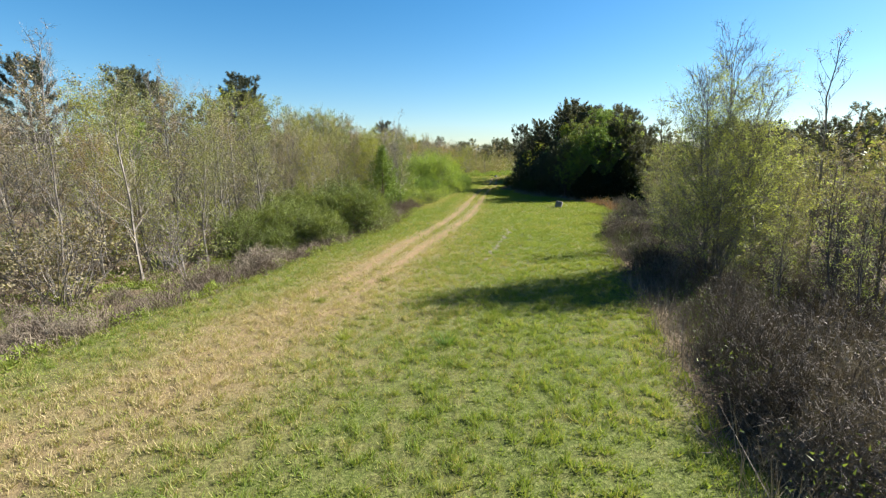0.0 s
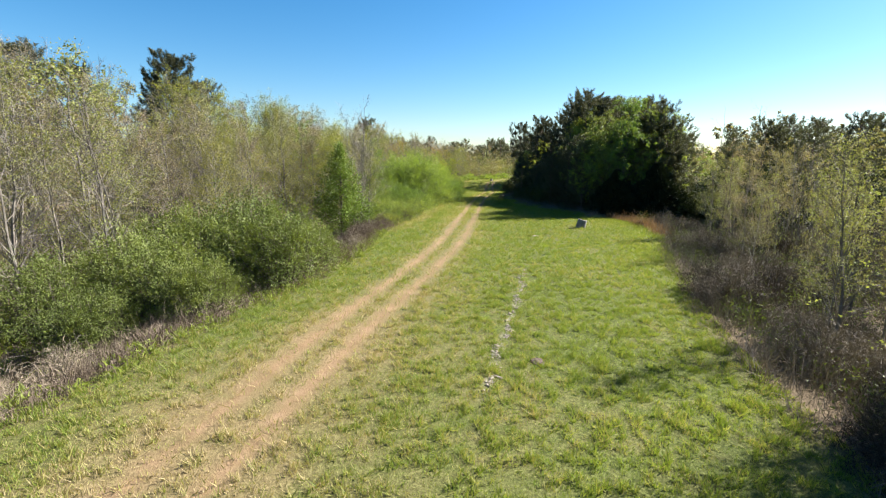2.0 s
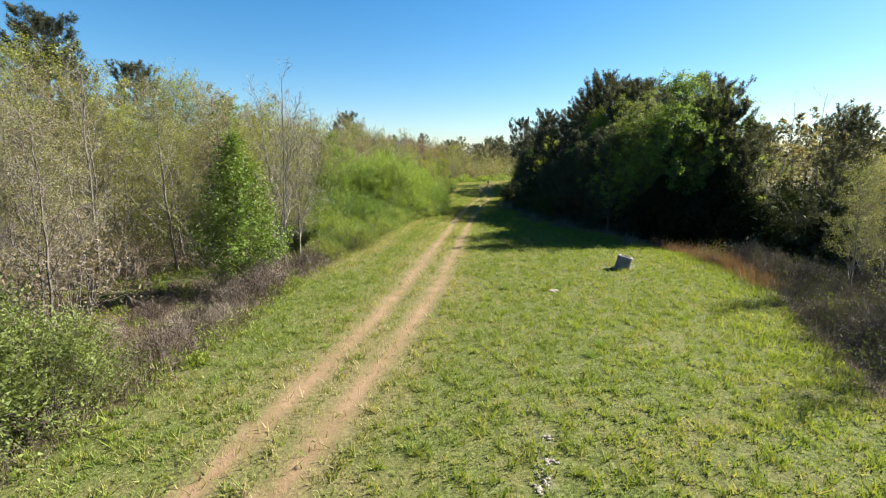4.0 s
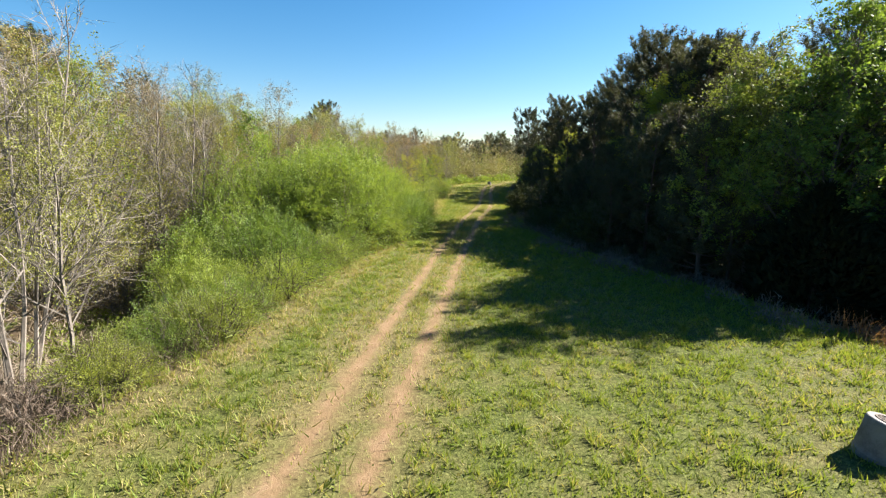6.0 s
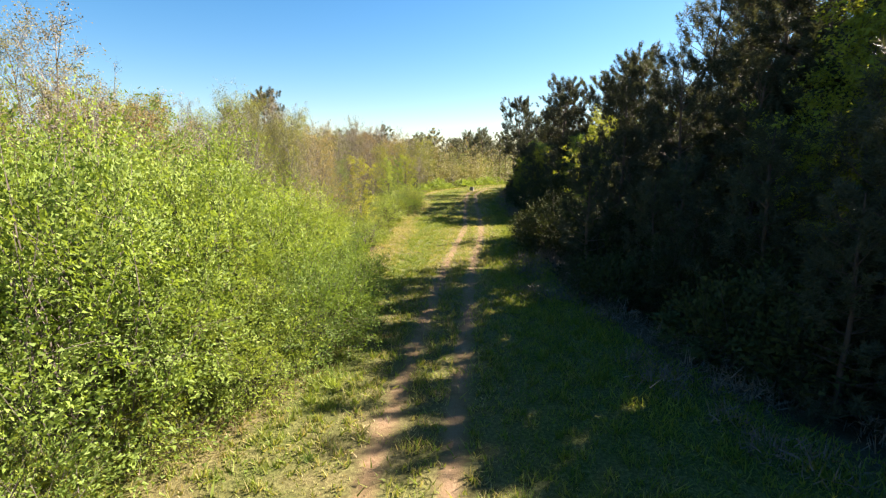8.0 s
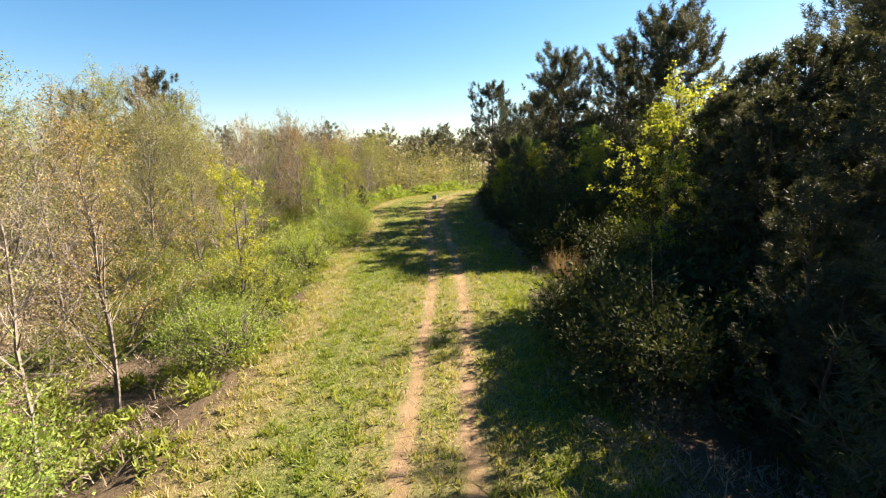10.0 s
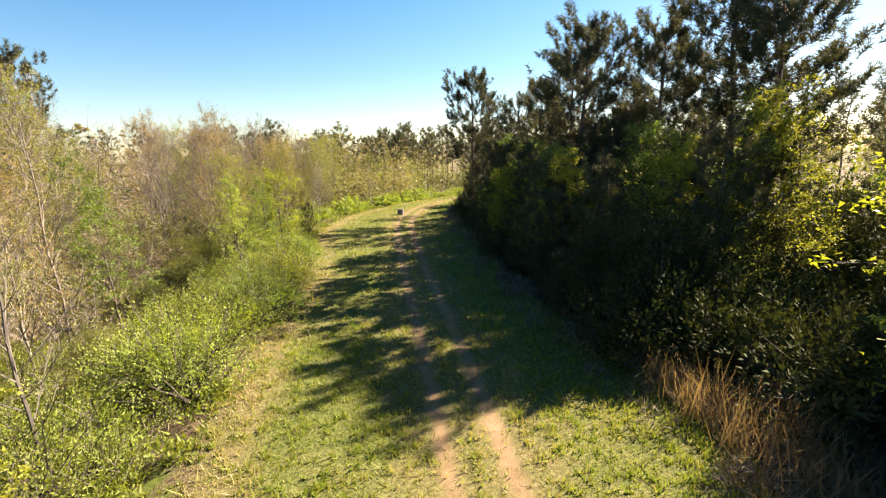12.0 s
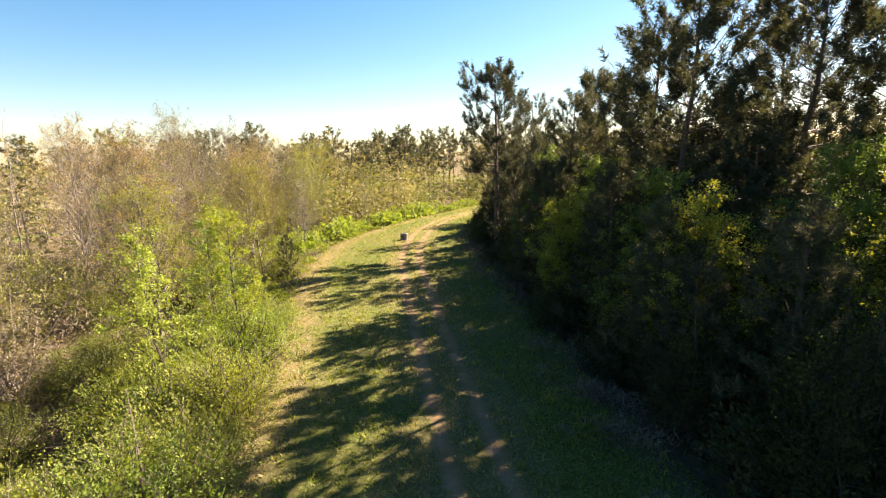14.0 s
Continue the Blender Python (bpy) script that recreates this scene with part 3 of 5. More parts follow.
def twig_bush(seed, w, h, n=1500, leaves=160, width=0.022):
    """A tangled leafless bush: arching canes and a dome of fine crooked twigs."""
    rng = np.random.RandomState(seed)
    wood, crown = Shape(), Shape()
    q = np.linspace(0, 1, 5)[:, None]
    for i in range(16):
        a = i * 2.4 + rng.uniform(-0.3, 0.3)
        out, up = w / 2 * rng.uniform(0.3, 1.0), h * rng.uniform(0.6, 1.15)
        lp = np.concatenate([math.cos(a) * out * q ** 1.4, math.sin(a) * out * q ** 1.4, up * np.sin(q * 1.9) - 0.03], 1) + rng.normal(0, 0.03, (5, 3)) * q
        wood.tube(lp, 0.007 * (1 - q[:, 0]) + 0.003, 3)
    d = rng.normal(size=(n, 3))
    d[:, 2] = np.abs(d[:, 2])
    d *= (rng.uniform(0.2, 1.0, n) ** 0.5 / np.linalg.norm(d, axis=1))[:, None]
    d *= (1 + 0.25 * np.sin(d[:, :1] * 7 + seed) * np.sin(d[:, 1:2] * 6 + seed))
    p = d * np.array([w / 2, w / 2, h])
    way = d * 0.7 + rng.normal(0, 0.6, (n, 3)) + [0, 0, 0.35]
    way *= (0.20 * rng.uniform(0.4, 1.7, n) / np.linalg.norm(way, axis=1))[:, None]
    crown.blades(p - way * 0.4, way, width * rng.uniform(0.5, 1.4, n), rng)
    crown.leaves(p[:leaves] * 1.03, 0.05, rng)
    return wood, crown


def tuft(seed, n=130, tall=0.3, wide=0.22):
    rng = np.random.RandomState(seed)
    s = Shape()
    base = rng.normal(0, wide * 0.3, (n, 3)) * [1, 1, 0]
    way = base * 2.2 + rng.normal(0, 0.08, (n, 3)) + np.stack([np.zeros(n), np.zeros(n), tall * rng.uniform(0.5, 1.2, n)], 1)
    s.blades(base - [0, 0, 0.02], way, 0.016, rng)
    return s


# ---- structure: the ground ----
def ground():
    def axis(lo, hi, step, far):
        inner = np.arange(lo, hi + step / 2, step)
        out = np.geomspace(step * 3, far, 16)
        return np.concatenate([(lo - out)[::-1], inner, hi + out])
    xs, ys = axis(-24, 46, 0.7, 2500), axis(-6, 200, 1.0, 2500)
    X, Y = np.meshgrid(xs, ys, indexing="ij")
    off = np.abs(np.abs(X - on_line(TRACK, Y)) - 0.77)
    Z = ground_z(X, Y) - 0.035 * np.clip(1 - off / 0.8, 0, 1)
    nx, ny = len(xs), len(ys)
    i = (np.arange(nx - 1)[:, None] * ny + np.arange(ny - 1)[None]).ravel()
    s = Shape()
    s.add(np.stack([X, Y, Z], -1).reshape(-1, 3), np.concatenate([np.stack([i, i + ny, i + ny + 1], 1), np.stack([i, i + ny + 1, i + 1], 1)]))
    return tagged(new("ground", s.mesh("ground", MAT_GROUND, True)), "mown grassy clearing with two bare sandy wheel tracks", "ground", kind="structure")


ground()


# ---- the things ----
MESHES = {}


def kind_of(key, make, wood_mat, leaf_mat):
    wood, crown = make
    MESHES[key] = (wood.mesh(key + "_trunk", wood_mat), crown.mesh(key + "_crown", leaf_mat) if crown.n else None)


def plant(key, name, label, category, x, y, size=1.0, turn=0.0, group="", parts=("trunk", "crown"), tall=1.0):
    ob = new(name)
    ob.matrix_basis = Matrix.LocRotScale((x, y, float(ground_z(x, y))), Euler((0, 0, turn)), (size, size, size * tall))
    tagged(ob, label, category, group)
    for n, me in zip(parts, MESHES[key]):
        if me is not None:
            new(n, me).parent = ob
    return ob


def instance(shape, x, y, size, turn, z):
    v, f = shape
    c, s = math.cos(turn), math.sin(turn)
    w = np.stack([v[:, 0] * c - v[:, 1] * s, v[:, 0] * s + v[:, 1] * c, v[:, 2]], 1) * size
    return w + np.array([x, y, z]), f


rng = np.random.RandomState(7)

for i in range(4):
    kind_of("budding%d" % i, hardwood(100 + i, 8.5, leaf_n=7000, leaf=0.056, limbs=26, twigs=8, tips=5, low=0.20, leaf_low=0.34, spread=0.31, r0=0.065, upward=0.7), MAT_BARK_PALE, MAT_BUDS)
for i in range(4):
    kind_of("back_budding%d" % i, hardwood(110 + i, 8.5, leaf_n=2500, leaf=0.095, limbs=18, twigs=6, tips=4, low=0.22, leaf_low=0.36, spread=0.33, r0=0.07, upward=0.6), MAT_BARK_PALE, MAT_BUDS)
for i in range(3):
    kind_of("spreading%d" % i, hardwood(180 + i, 9.5, leaf_n=13000, leaf=0.062, limbs=40, twigs=9, tips=6, low=0.14, leaf_low=0.22, spread=0.40, r0=0.09, upward=0.65), MAT_BARK_PALE, MAT_BUDS)
for i in range(3):
    kind_of("bare%d" % i, hardwood(130 + i, 9.0, leaf_n=700, leaf=0.05, limbs=24, twigs=9, tips=6, low=0.14, spread=0.29, stems=1 + i, r0=0.06), MAT_BARK_PALE, MAT_BUDS)
for i in range(3):
    kind_of("leafy%d" % i, hardwood(150 + i, 9.0, leaf_n=19000, leaf=0.095, limbs=36, twigs=9, tips=5, low=0.14, spread=0.36, r0=0.08, upward=0.5, clump=10), MAT_BARK_DARK, MAT_LIME if i == 0 else MAT_LEAF)
for i in range(3):
    kind_of("back_leafy%d" % i, hardwood(155 + i, 9.0, leaf_n=6000, leaf=0.11, limbs=24, twigs=7, tips=4, low=0.14, spread=0.34, r0=0.08, upward=0.5, clump=10), MAT_BARK_DARK, MAT_LIME if i == 0 else MAT_LEAF)
for i, m in enumerate((MAT_BUDS_GREY, MAT_BUDS_TAN, MAT_BUDS_LIME)):
    kind_of("tinted%d" % i, hardwood(185 + i, 9.5, leaf_n=(8000, 12000, 13000)[i], leaf=(0.05, 0.06, 0.07)[i], limbs=44, twigs=10, tips=6, low=0.14, leaf_low=0.2, spread=0.38, r0=0.085, upward=0.7), MAT_BARK_PALE, m)
kind_of("pole", hardwood(175, 11.0, stems=1, leaf_n=500, leaf=0.05, limbs=30, twigs=6, tips=4, low=0.35, spread=0.16, r0=0.06, lean=0.05), MAT_BARK_PALE, MAT_BUDS_GREY)
for i in range(2):
    kind_of("whip%d" % i, hardwood(176 + i, 6.5, stems=2 + i, leaf_n=900, leaf=0.06, limbs=26, twigs=6, tips=4, low=0.2, spread=0.2, r0=0.05, lean=0.06), MAT_BARK_DARK, MAT_WILLOW)
kind_of("willow0", hardwood(170, 12.5, stems=6, leaf_n=50000, leaf=0.066, limbs=125, twigs=11, tips=7, low=0.06, spread=0.30, r0=0.08, lean=0.10, bare_top=0.78, clump=10), MAT_BARK_PALE, MAT_WILLOW)
for i in range(4):
    kind_of("pine%d" % i, pine(200 + i, 15.0, low=0.36 + 0.08 * (i % 2), limbs=46, tufts=9, needles=58, spread=3.0, width=0.030, length=0.27, brush=0.38), MAT_BARK_PINE, MAT_NEEDLE)
for i in range(3):
    kind_of("old_pine%d" % i, pine(250 + i, 15.0, low=0.40 + 0.06 * i, limbs=52, tufts=10, needles=60, spread=3.0, r0=0.19, width=0.042, length=0.28, brush=0.42), MAT_BARK_PINE, MAT_NEEDLE)
for i in range(3):
    kind_of("back_pine%d" % i, pine(210 + i, 15.0, low=0.42, limbs=40, tufts=7, needles=26, spread=2.8, width=0.09, length=0.34, brush=0.48), MAT_BARK_PINE, MAT_NEEDLE)
for i in range(3):
    kind_of("full_pine%d" % i, pine(230 + i, 12.5, low=0.14, limbs=64, tufts=10, needles=42, spread=3.1, r0=0.13, width=0.06, length=0.29, brush=0.38, point=0.55), MAT_BARK_PINE, MAT_NEEDLE)
for i in range(2):
    kind_of("young_pine%d" % i, pine(220 + i, 8.0, low=0.04, limbs=52, tufts=8, needles=44, spread=2.3, r0=0.09, width=0.03, length=0.24, brush=0.32, point=0.6), MAT_BARK_PINE, MAT_NEEDLE)
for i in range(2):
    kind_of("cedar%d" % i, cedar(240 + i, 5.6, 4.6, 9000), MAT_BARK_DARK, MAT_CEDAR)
for i in range(3):
    kind_of("privet%d" % i, shrub(260 + i, 4.5, 5.0, n=34000, leaf=0.07, lobes=22, spray=0.65, per=20), MAT_BARK_DARK, MAT_LEAF)
for i in range(2):
    kind_of("big_privet%d" % i, shrub(270 + i, 7.8, 7.0, n=112000, leaf=0.076, lobes=52, spray=0.75, per=28), MAT_BARK_DARK, MAT_LEAF)
for i in range(3):
    kind_of("olive_shrub%d" % i, shrub(275 + i, 3.8, 4.2, n=2600, leaf=0.10, lobes=12, per=6, spray=0.6), MAT_BARK_PALE, MAT_BUDS)
for i in range(2):
    kind_of("lime_bush%d" % i, shrub(285 + i, 1.6, 2.6, n=15000, leaf=0.04, lobes=16, spray=0.36, per=14), MAT_BARK_DARK, MAT_WEED)
for i in range(2):
    kind_of("low_bush%d" % i, shrub(280 + i, 1.7, 2.6, n=14000, leaf=0.042, lobes=16, spray=0.36, per=14), MAT_BARK_DARK, MAT_LEAF)
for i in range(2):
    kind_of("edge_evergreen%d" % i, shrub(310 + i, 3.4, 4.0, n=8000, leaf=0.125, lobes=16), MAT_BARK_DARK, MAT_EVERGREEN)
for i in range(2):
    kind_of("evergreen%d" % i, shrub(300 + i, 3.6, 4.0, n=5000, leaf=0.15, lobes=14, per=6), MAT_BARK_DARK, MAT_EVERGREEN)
for i in range(3):
    kind_of("bramble%d" % i, twig_bush(340 + i, 2.6, 1.7, 5200, 900, 0.014), MAT_BARK_DARK, MAT_TWIG_SHADED)
for i in range(2):
    kind_of("dry_bush%d" % i, twig_bush(350 + i, 2.2, 1.3, 2600, 200, 0.017), MAT_BARK_PALE, MAT_TWIG)
for i in range(2):
    kind_of("thorn%d" % i, shrub(360 + i, 4.3, 4.6, n=24000, leaf=0.082, lobes=24, spray=0.6, per=16), MAT_BARK_DARK, MAT_DEEP)
for i in range(2):
    kind_of("tall_shrub%d" % i, shrub(370 + i, 6.5, 5.0, n=11000, leaf=0.09, lobes=18, spray=0.6), MAT_BARK_DARK, MAT_DEEP)
for i in range(2):
    kind_of("holly%d" % i, shrub(380 + i, 8.2, 5.4, n=22000, leaf=0.10, lobes=22, spray=0.5), MAT_BARK_DARK, MAT_EVERGREEN)
for i in range(2):
    kind_of("olive_leafy%d" % i, hardwood(390 + i, 9.0, leaf_n=14000, leaf=0.09, limbs=36, twigs=9, tips=5, low=0.14, spread=0.36, r0=0.08, upward=0.5, clump=10), MAT_BARK_DARK, MAT_DEEP)
kind_of("cone", conical(320, 8.6, 6.0, 16000, 0.13), MAT_BARK_DARK, MAT_CONE)

L_BUD = ("budding_tree", "slender grey-barked young hardwood with thin olive spring buds", "tree")
L_BARE = ("bare_tree", "bare pale-stemmed sapling with fine upright twigs", "tree")
L_WHIP = ("dark_sapling", "slim dark-stemmed sapling with few pale new leaves", "tree")
L_GREY = ("grey_tree", "twiggy hardwood with a mauve-grey haze of buds", "tree")
L_TAN = ("tan_tree", "rounded hardwood hung with orange-tan spring catkins", "tree")
L_YELLOW = ("yellow_green_tree", "hardwood in bright yellow-green first leaf", "tree")
L_FPINE = ("pine_tree", "dark middle-aged pine with limbs almost to the ground", "tree")
L_SPREAD = ("spreading_tree", "rounded young hardwood with fine twigs and tan spring buds", "tree")
L_LEAFY = ("leafy_tree", "broadleaved tree in fresh bright green spring leaf", "tree")
L_PINE = ("pine_tree", "tall dark pine with clumped needles and bare lower trunk", "tree")
L_YPINE = ("young_pine", "young dark green pine branched down to the ground", "tree")
L_CEDAR = ("cedar_tree", "dense near-black cedar, rounded, standing in its own shade", "tree")
L_PRIVET = ("green_shrub", "tall rounded shrub with dense bright green leaves", "shrub")
L_LOW = ("low_bush", "low spreading bush with fresh green leaves", "shrub")
L_OLIVE = ("olive_shrub", "tall loose shrub with olive spring buds under the saplings", "shrub")
L_LIME = ("lime_bush", "low sprawling bush in bright lime-green leaf", "shrub")
L_OLEAFY = ("leafy_tree", "rounded broadleaved tree in dull olive-green leaf", "tree")
L_HOLLY = ("holly_tree", "dense dark evergreen holly leafy to the ground", "tree")
L_TALL = ("tall_shrub", "tall mid-green broadleaved shrub among the pines", "shrub")
L_EVER = ("evergreen_shrub", "dull dark evergreen shrub at the shaded wood's edge", "shrub")


def put(key, words, x, y, size=1.0, group="", label="", tall=1.0):
    parts = ("wood", "foliage") if words[2] == "shrub" else ("trunk", "crown")
    return plant(key, words[0], label or words[1], words[2], x, y, size, rng.uniform(0, 6.28), group, parts, tall)


# single trees and shrubs that stand out
put("willow0", ("willow_tree", "", "tree"), 13.3, 22.8, 0.98, label="multi-stemmed willow with pale young leaves and twiggy grey top")
put("pole", L_BARE, 18.6, 23.5, 1.12, label="tall thin bare pole of a tree with sparse twigs")
for x, y, s in [(15.2, 17.6, 0.9), (16.6, 19.4, 1.0), (17.6, 16.8, 1.0), (14.4, 15.6, 0.75), (18.8, 19.8, 1.1), (12.6, 17.2, 0.7), (20.5, 22.5, 1.0), (11.6, 24.6, 0.6)]:
    put("whip%d" % rng.randint(2), L_WHIP, x, y, s, "dark saplings")
for x, y, s in [(14.8, 25.4, 0.75), (15.6, 21.6, 0.7), (13.0, 20.4, 0.5), (17.0, 24.5, 0.8)]:
    put("budding%d" % rng.randint(4), L_BUD, x, y, s, "young hardwoods")
for x, y, s in [(-13.0, 23.7, 0.6), (-24.7, 29.6, 0.75), (-26.3, 35.3, 0.85), (-22.4, 33.2, 0.8), (-18.0, 28.2, 0.6)]:
    put("bare%d" % rng.randint(3), L_BARE, x, y, s, "bare saplings", "single bare pale-stemmed sapling standing in dry brush")
put("cone", ("conical_tree", "", "tree"), -7.0, 55.4, 1.0, label="conical small tree in dense fresh green leaf")
put("bare2", ("bare_tree", "", "tree"), -6.2, 59.6, 1.3, label="tall white-stemmed bare tree forking low")
put("bare1", L_BARE, -7.4, 61.5, 1.25)
put("bare1", L_BARE, -7.7, 72.1, 1.25)
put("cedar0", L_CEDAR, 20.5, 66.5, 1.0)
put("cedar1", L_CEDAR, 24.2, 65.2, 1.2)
put("leafy1", L_LEAFY, 21.6, 67.6, 1.36)
put("olive_leafy1", L_OLEAFY, 20.5, 70.8, 1.25)
put("leafy2", L_LEAFY, 25.2, 69.6, 1.3)
put("leafy0", L_LEAFY, 23.8, 74.5, 1.2)
for x, y, s in [(17.6, 78.4, 0.68), (19.6, 76.2, 0.74), (17.4, 81.6, 0.6), (22.4, 77.6, 0.8), (19.0, 73.2, 0.7), (16.2, 83.4, 0.7), (19.8, 116.5, 0.75), (20.4, 122.5, 0.7), (22.4, 133.0, 0.75), (20.4, 114.6, 0.85), (22.1, 115.4, 0.95), (20.8, 117.8, 0.9), (18.6, 84.4, 0.66), (16.8, 101.3, 0.42), (17.8, 103.4, 0.46), (18.6, 100.2, 0.45), (17.2, 98.8, 0.4)]:
    put("holly%d" % rng.randint(2), L_HOLLY, x, y, s, "holly trees")
for x, y, s in [(24.0, 90.8, 1.12), (25.8, 85.2, 1.0), (22.8, 87.4, 1.02), (24.6, 83.4, 0.98), (27.2, 88.4, 1.02), (28.5, 96, 1.05), (24.8, 151.8, 1.1), (25.5, 130.2, 1.12), (32.0, 123.3, 1.26), (29.5, 127.6, 1.1), (31.2, 120.0, 1.14), (27.5, 139.5, 0.95), (27.0, 133.8, 1.04), (-44.4, 70.3, 1.26), (-30.6, 74.4, 1.24), (-33, 77.5, 1.1), (-52, 62, 1.25), (-47, 73, 1.05), (-55, 92.5, 1.4), (-41.6, 105.5, 1.38), (-18.5, 151.6, 1.2)]:
    put("old_pine%d" % rng.randint(3), L_PINE, x, y, s, "pines of the wood", tall=1.0)
for x, y, s in [(27.6, 93.5, 0.9), (33.5, 132, 1.05), (30, 145.2, 0.85), (40.0, 104, 1.1), (38, 112, 1.0), (29.5, 152.4, 0.8), (28.2, 127.4, 0.72), (27.8, 160.0, 0.75)]:
    put("pine%d" % rng.randint(4), L_PINE, x, y, s, "pines of the wood")
for x, y, s in [(-2.4, 69.5, 0.95), (-5, 71, 1.25), (2.9, 82.8, 0.85), (3.2, 85.4, 0.75), (2.5, 80.2, 0.85), (1.6, 78.4, 0.8), (0.3, 92, 1.0), (-3.8, 66.0, 0.75), (-5.5, 68.5, 0.95)]:
    put("privet%d" % rng.randint(3), L_PRIVET, x, y, s, "green shrubs")
for x, y, s in [(-4.8, 75.0, 1.1), (-1.4, 76.6, 1.12), (-2.9, 80.8, 1.2), (0.4, 81.8, 0.95), (-3.2, 86.5, 1.2), (1.2, 86.5, 0.8)]:
    put("big_privet%d" % rng.randint(2), L_PRIVET, x, y, s, "green shrubs", tall=1.0)
for k in range(34):
    y = rng.uniform(100, 152)
    put("lime_bush%d" % rng.randint(2), L_LIME, float(on_line(LEFT, y)) - rng.uniform(0.8, 12), y, rng.uniform(0.9, 2.2), "lime bushes")
for x, y, s in [(25.5, 68.3, 0.85), (24.6, 72.6, 0.9), (27.5, 76, 0.85), (22, 76, 0.72), (25, 78, 0.85), (27, 73, 0.9), (19, 90, 0.75), (24, 137, 0.85), (25.5, 146, 0.9)]:
    put("pine%d" % rng.randint(4), L_PINE, x, y, s, "pines of the wood")
for x, y, s in [(31, 103, 0.9), (34, 107, 1.05), (33.5, 100.5, 1.0), (36, 112, 1.15), (31, 109, 0.88), (38, 105, 1.2), (35, 116, 0.9), (29, 105, 0.78)]:
    put("pine%d" % rng.randint(4), L_PINE, x, y, s, "pines of the wood")
for x, y, s in [(25, 122.3, 1.0), (22.3, 127.3, 0.9), (23.5, 133.5, 0.95), (24.6, 142, 1.0), (19.3, 70.3, 1.0)]:
    put("leafy%d" % rng.randint(1, 3), L_LEAFY, x, y, s, "leafy trees")
for x, y, s in [(18.5, 72.8, 1.05), (17.7, 76, 1.0), (20.5, 79, 1.2), (18.6, 79.5, 1.15), (17.2, 81.8, 0.95), (19.6, 77, 1.2), (20.8, 74.2, 1.2), (24, 74, 1.2), (18.2, 71, 1.05), (27, 67.5, 1.1), (22.5, 70.5, 1.1), (21.5, 120.5, 1.0), (20.5, 124.5, 0.95), (22, 130, 1.1), (22.6, 137, 1.1), (24, 146, 1.1)]:
    put("young_pine%d" % rng.randint(2), L_YPINE, x, y, s, "young pines")
for x, y, s in [(23.0, 94.5, 1.05), (26.5, 97.5, 1.1), (25.5, 82.0, 0.95), (28.0, 85.0, 0.95), (24.6, 116.6, 0.62)]:
    put("pine%d" % rng.randint(4), L_PINE, x, y, s, "pines of the wood")
for x, y, s in [(17.5, 90.5, 0.8), (16.0, 86.5, 0.7), (18.0, 95.0, 0.8)]:
    put("young_pine%d" % rng.randint(2), L_YPINE, x, y, s, "young pines")
put("leafy0", L_LEAFY, 21.2, 82.2, 1.25)
for x, y, s in [(19.8, 86.2, 0.66), (20.5, 89.8, 0.7), (24.8, 72.6, 0.88), (23.2, 76.2, 0.88), (23.8, 69.4, 0.92), (26.0, 67.0, 0.9), (22.2, 85.6, 0.92), (26.5, 70.5, 0.8), (22.5, 104.5, 0.8), (24.0, 101.5, 0.9), (25.5, 106.2, 0.95), (21.0, 100.0, 0.75)]:
    put("full_pine%d" % rng.randint(3), L_FPINE, x, y, s, "pines of the wood")
put("leafy0", L_LEAFY, 28.4, 117.0, 1.15)
for x, y, s in [(21.6, 118.6, 1.0), (23.4, 116.0, 1.1), (22.0, 127.5, 1.0), (23.4, 139.5, 1.0)]:
    put("tall_shrub%d" % rng.randint(2), L_TALL, x, y, s, "tall shrubs")
put("tinted1", L_TAN, 0.0, 139.2, 1.12, "tinted hardwoods")
put("tinted2", L_YELLOW, -9.0, 141.0, 0.8, "tinted hardwoods")
put("tinted0", L_GREY, -5.6, 145.5, 1.15, "tinted hardwoods")
put("tinted1", L_TAN, 3.0, 156.0, 1.0, "tinted hardwoods")
put("tinted0", L_GREY, 5.5, 168.0, 1.15, "tinted hardwoods")
put("tinted2", L_YELLOW, 9.5, 178.0, 1.15, "tinted hardwoods")
put("tinted1", L_TAN, -9.5, 133.0, 0.95, "tinted hardwoods")
put("privet0", L_PRIVET, 2.6, 144.5, 1.0)
for x, y, s in [(-6.6, 37.8, 1.15), (-8.8, 40, 1.4), (-9.6, 37.2, 1.15), (-11.6, 40, 1.25), (-13.8, 41.5, 1.15), (-6.0, 41.0, 0.8), (-8.4, 33.6, 0.75), (-10.6, 34.6, 0.95), (-12.8, 36.2, 1.05), (-11.2, 31.4, 0.7), (-14.5, 33.5, 0.9)]:
    put("thorn%d" % rng.randint(2), ("thorn_bush", "", "shrub"), x, y, s, "thorn bushes", "dense dark green twiggy bush beside the grass")
for k in range(125):
    y = rng.uniform(5, 58)
    put("bramble%d" % rng.randint(3), ("bramble_bush", "", "shrub"), float(on_line(RIGHT, y)) + 1.0 + abs(rng.normal(0, 4.6)), y, rng.uniform(0.5, 1.15), "bramble bushes", "dark tangled leafless bramble bush at the grass edge")
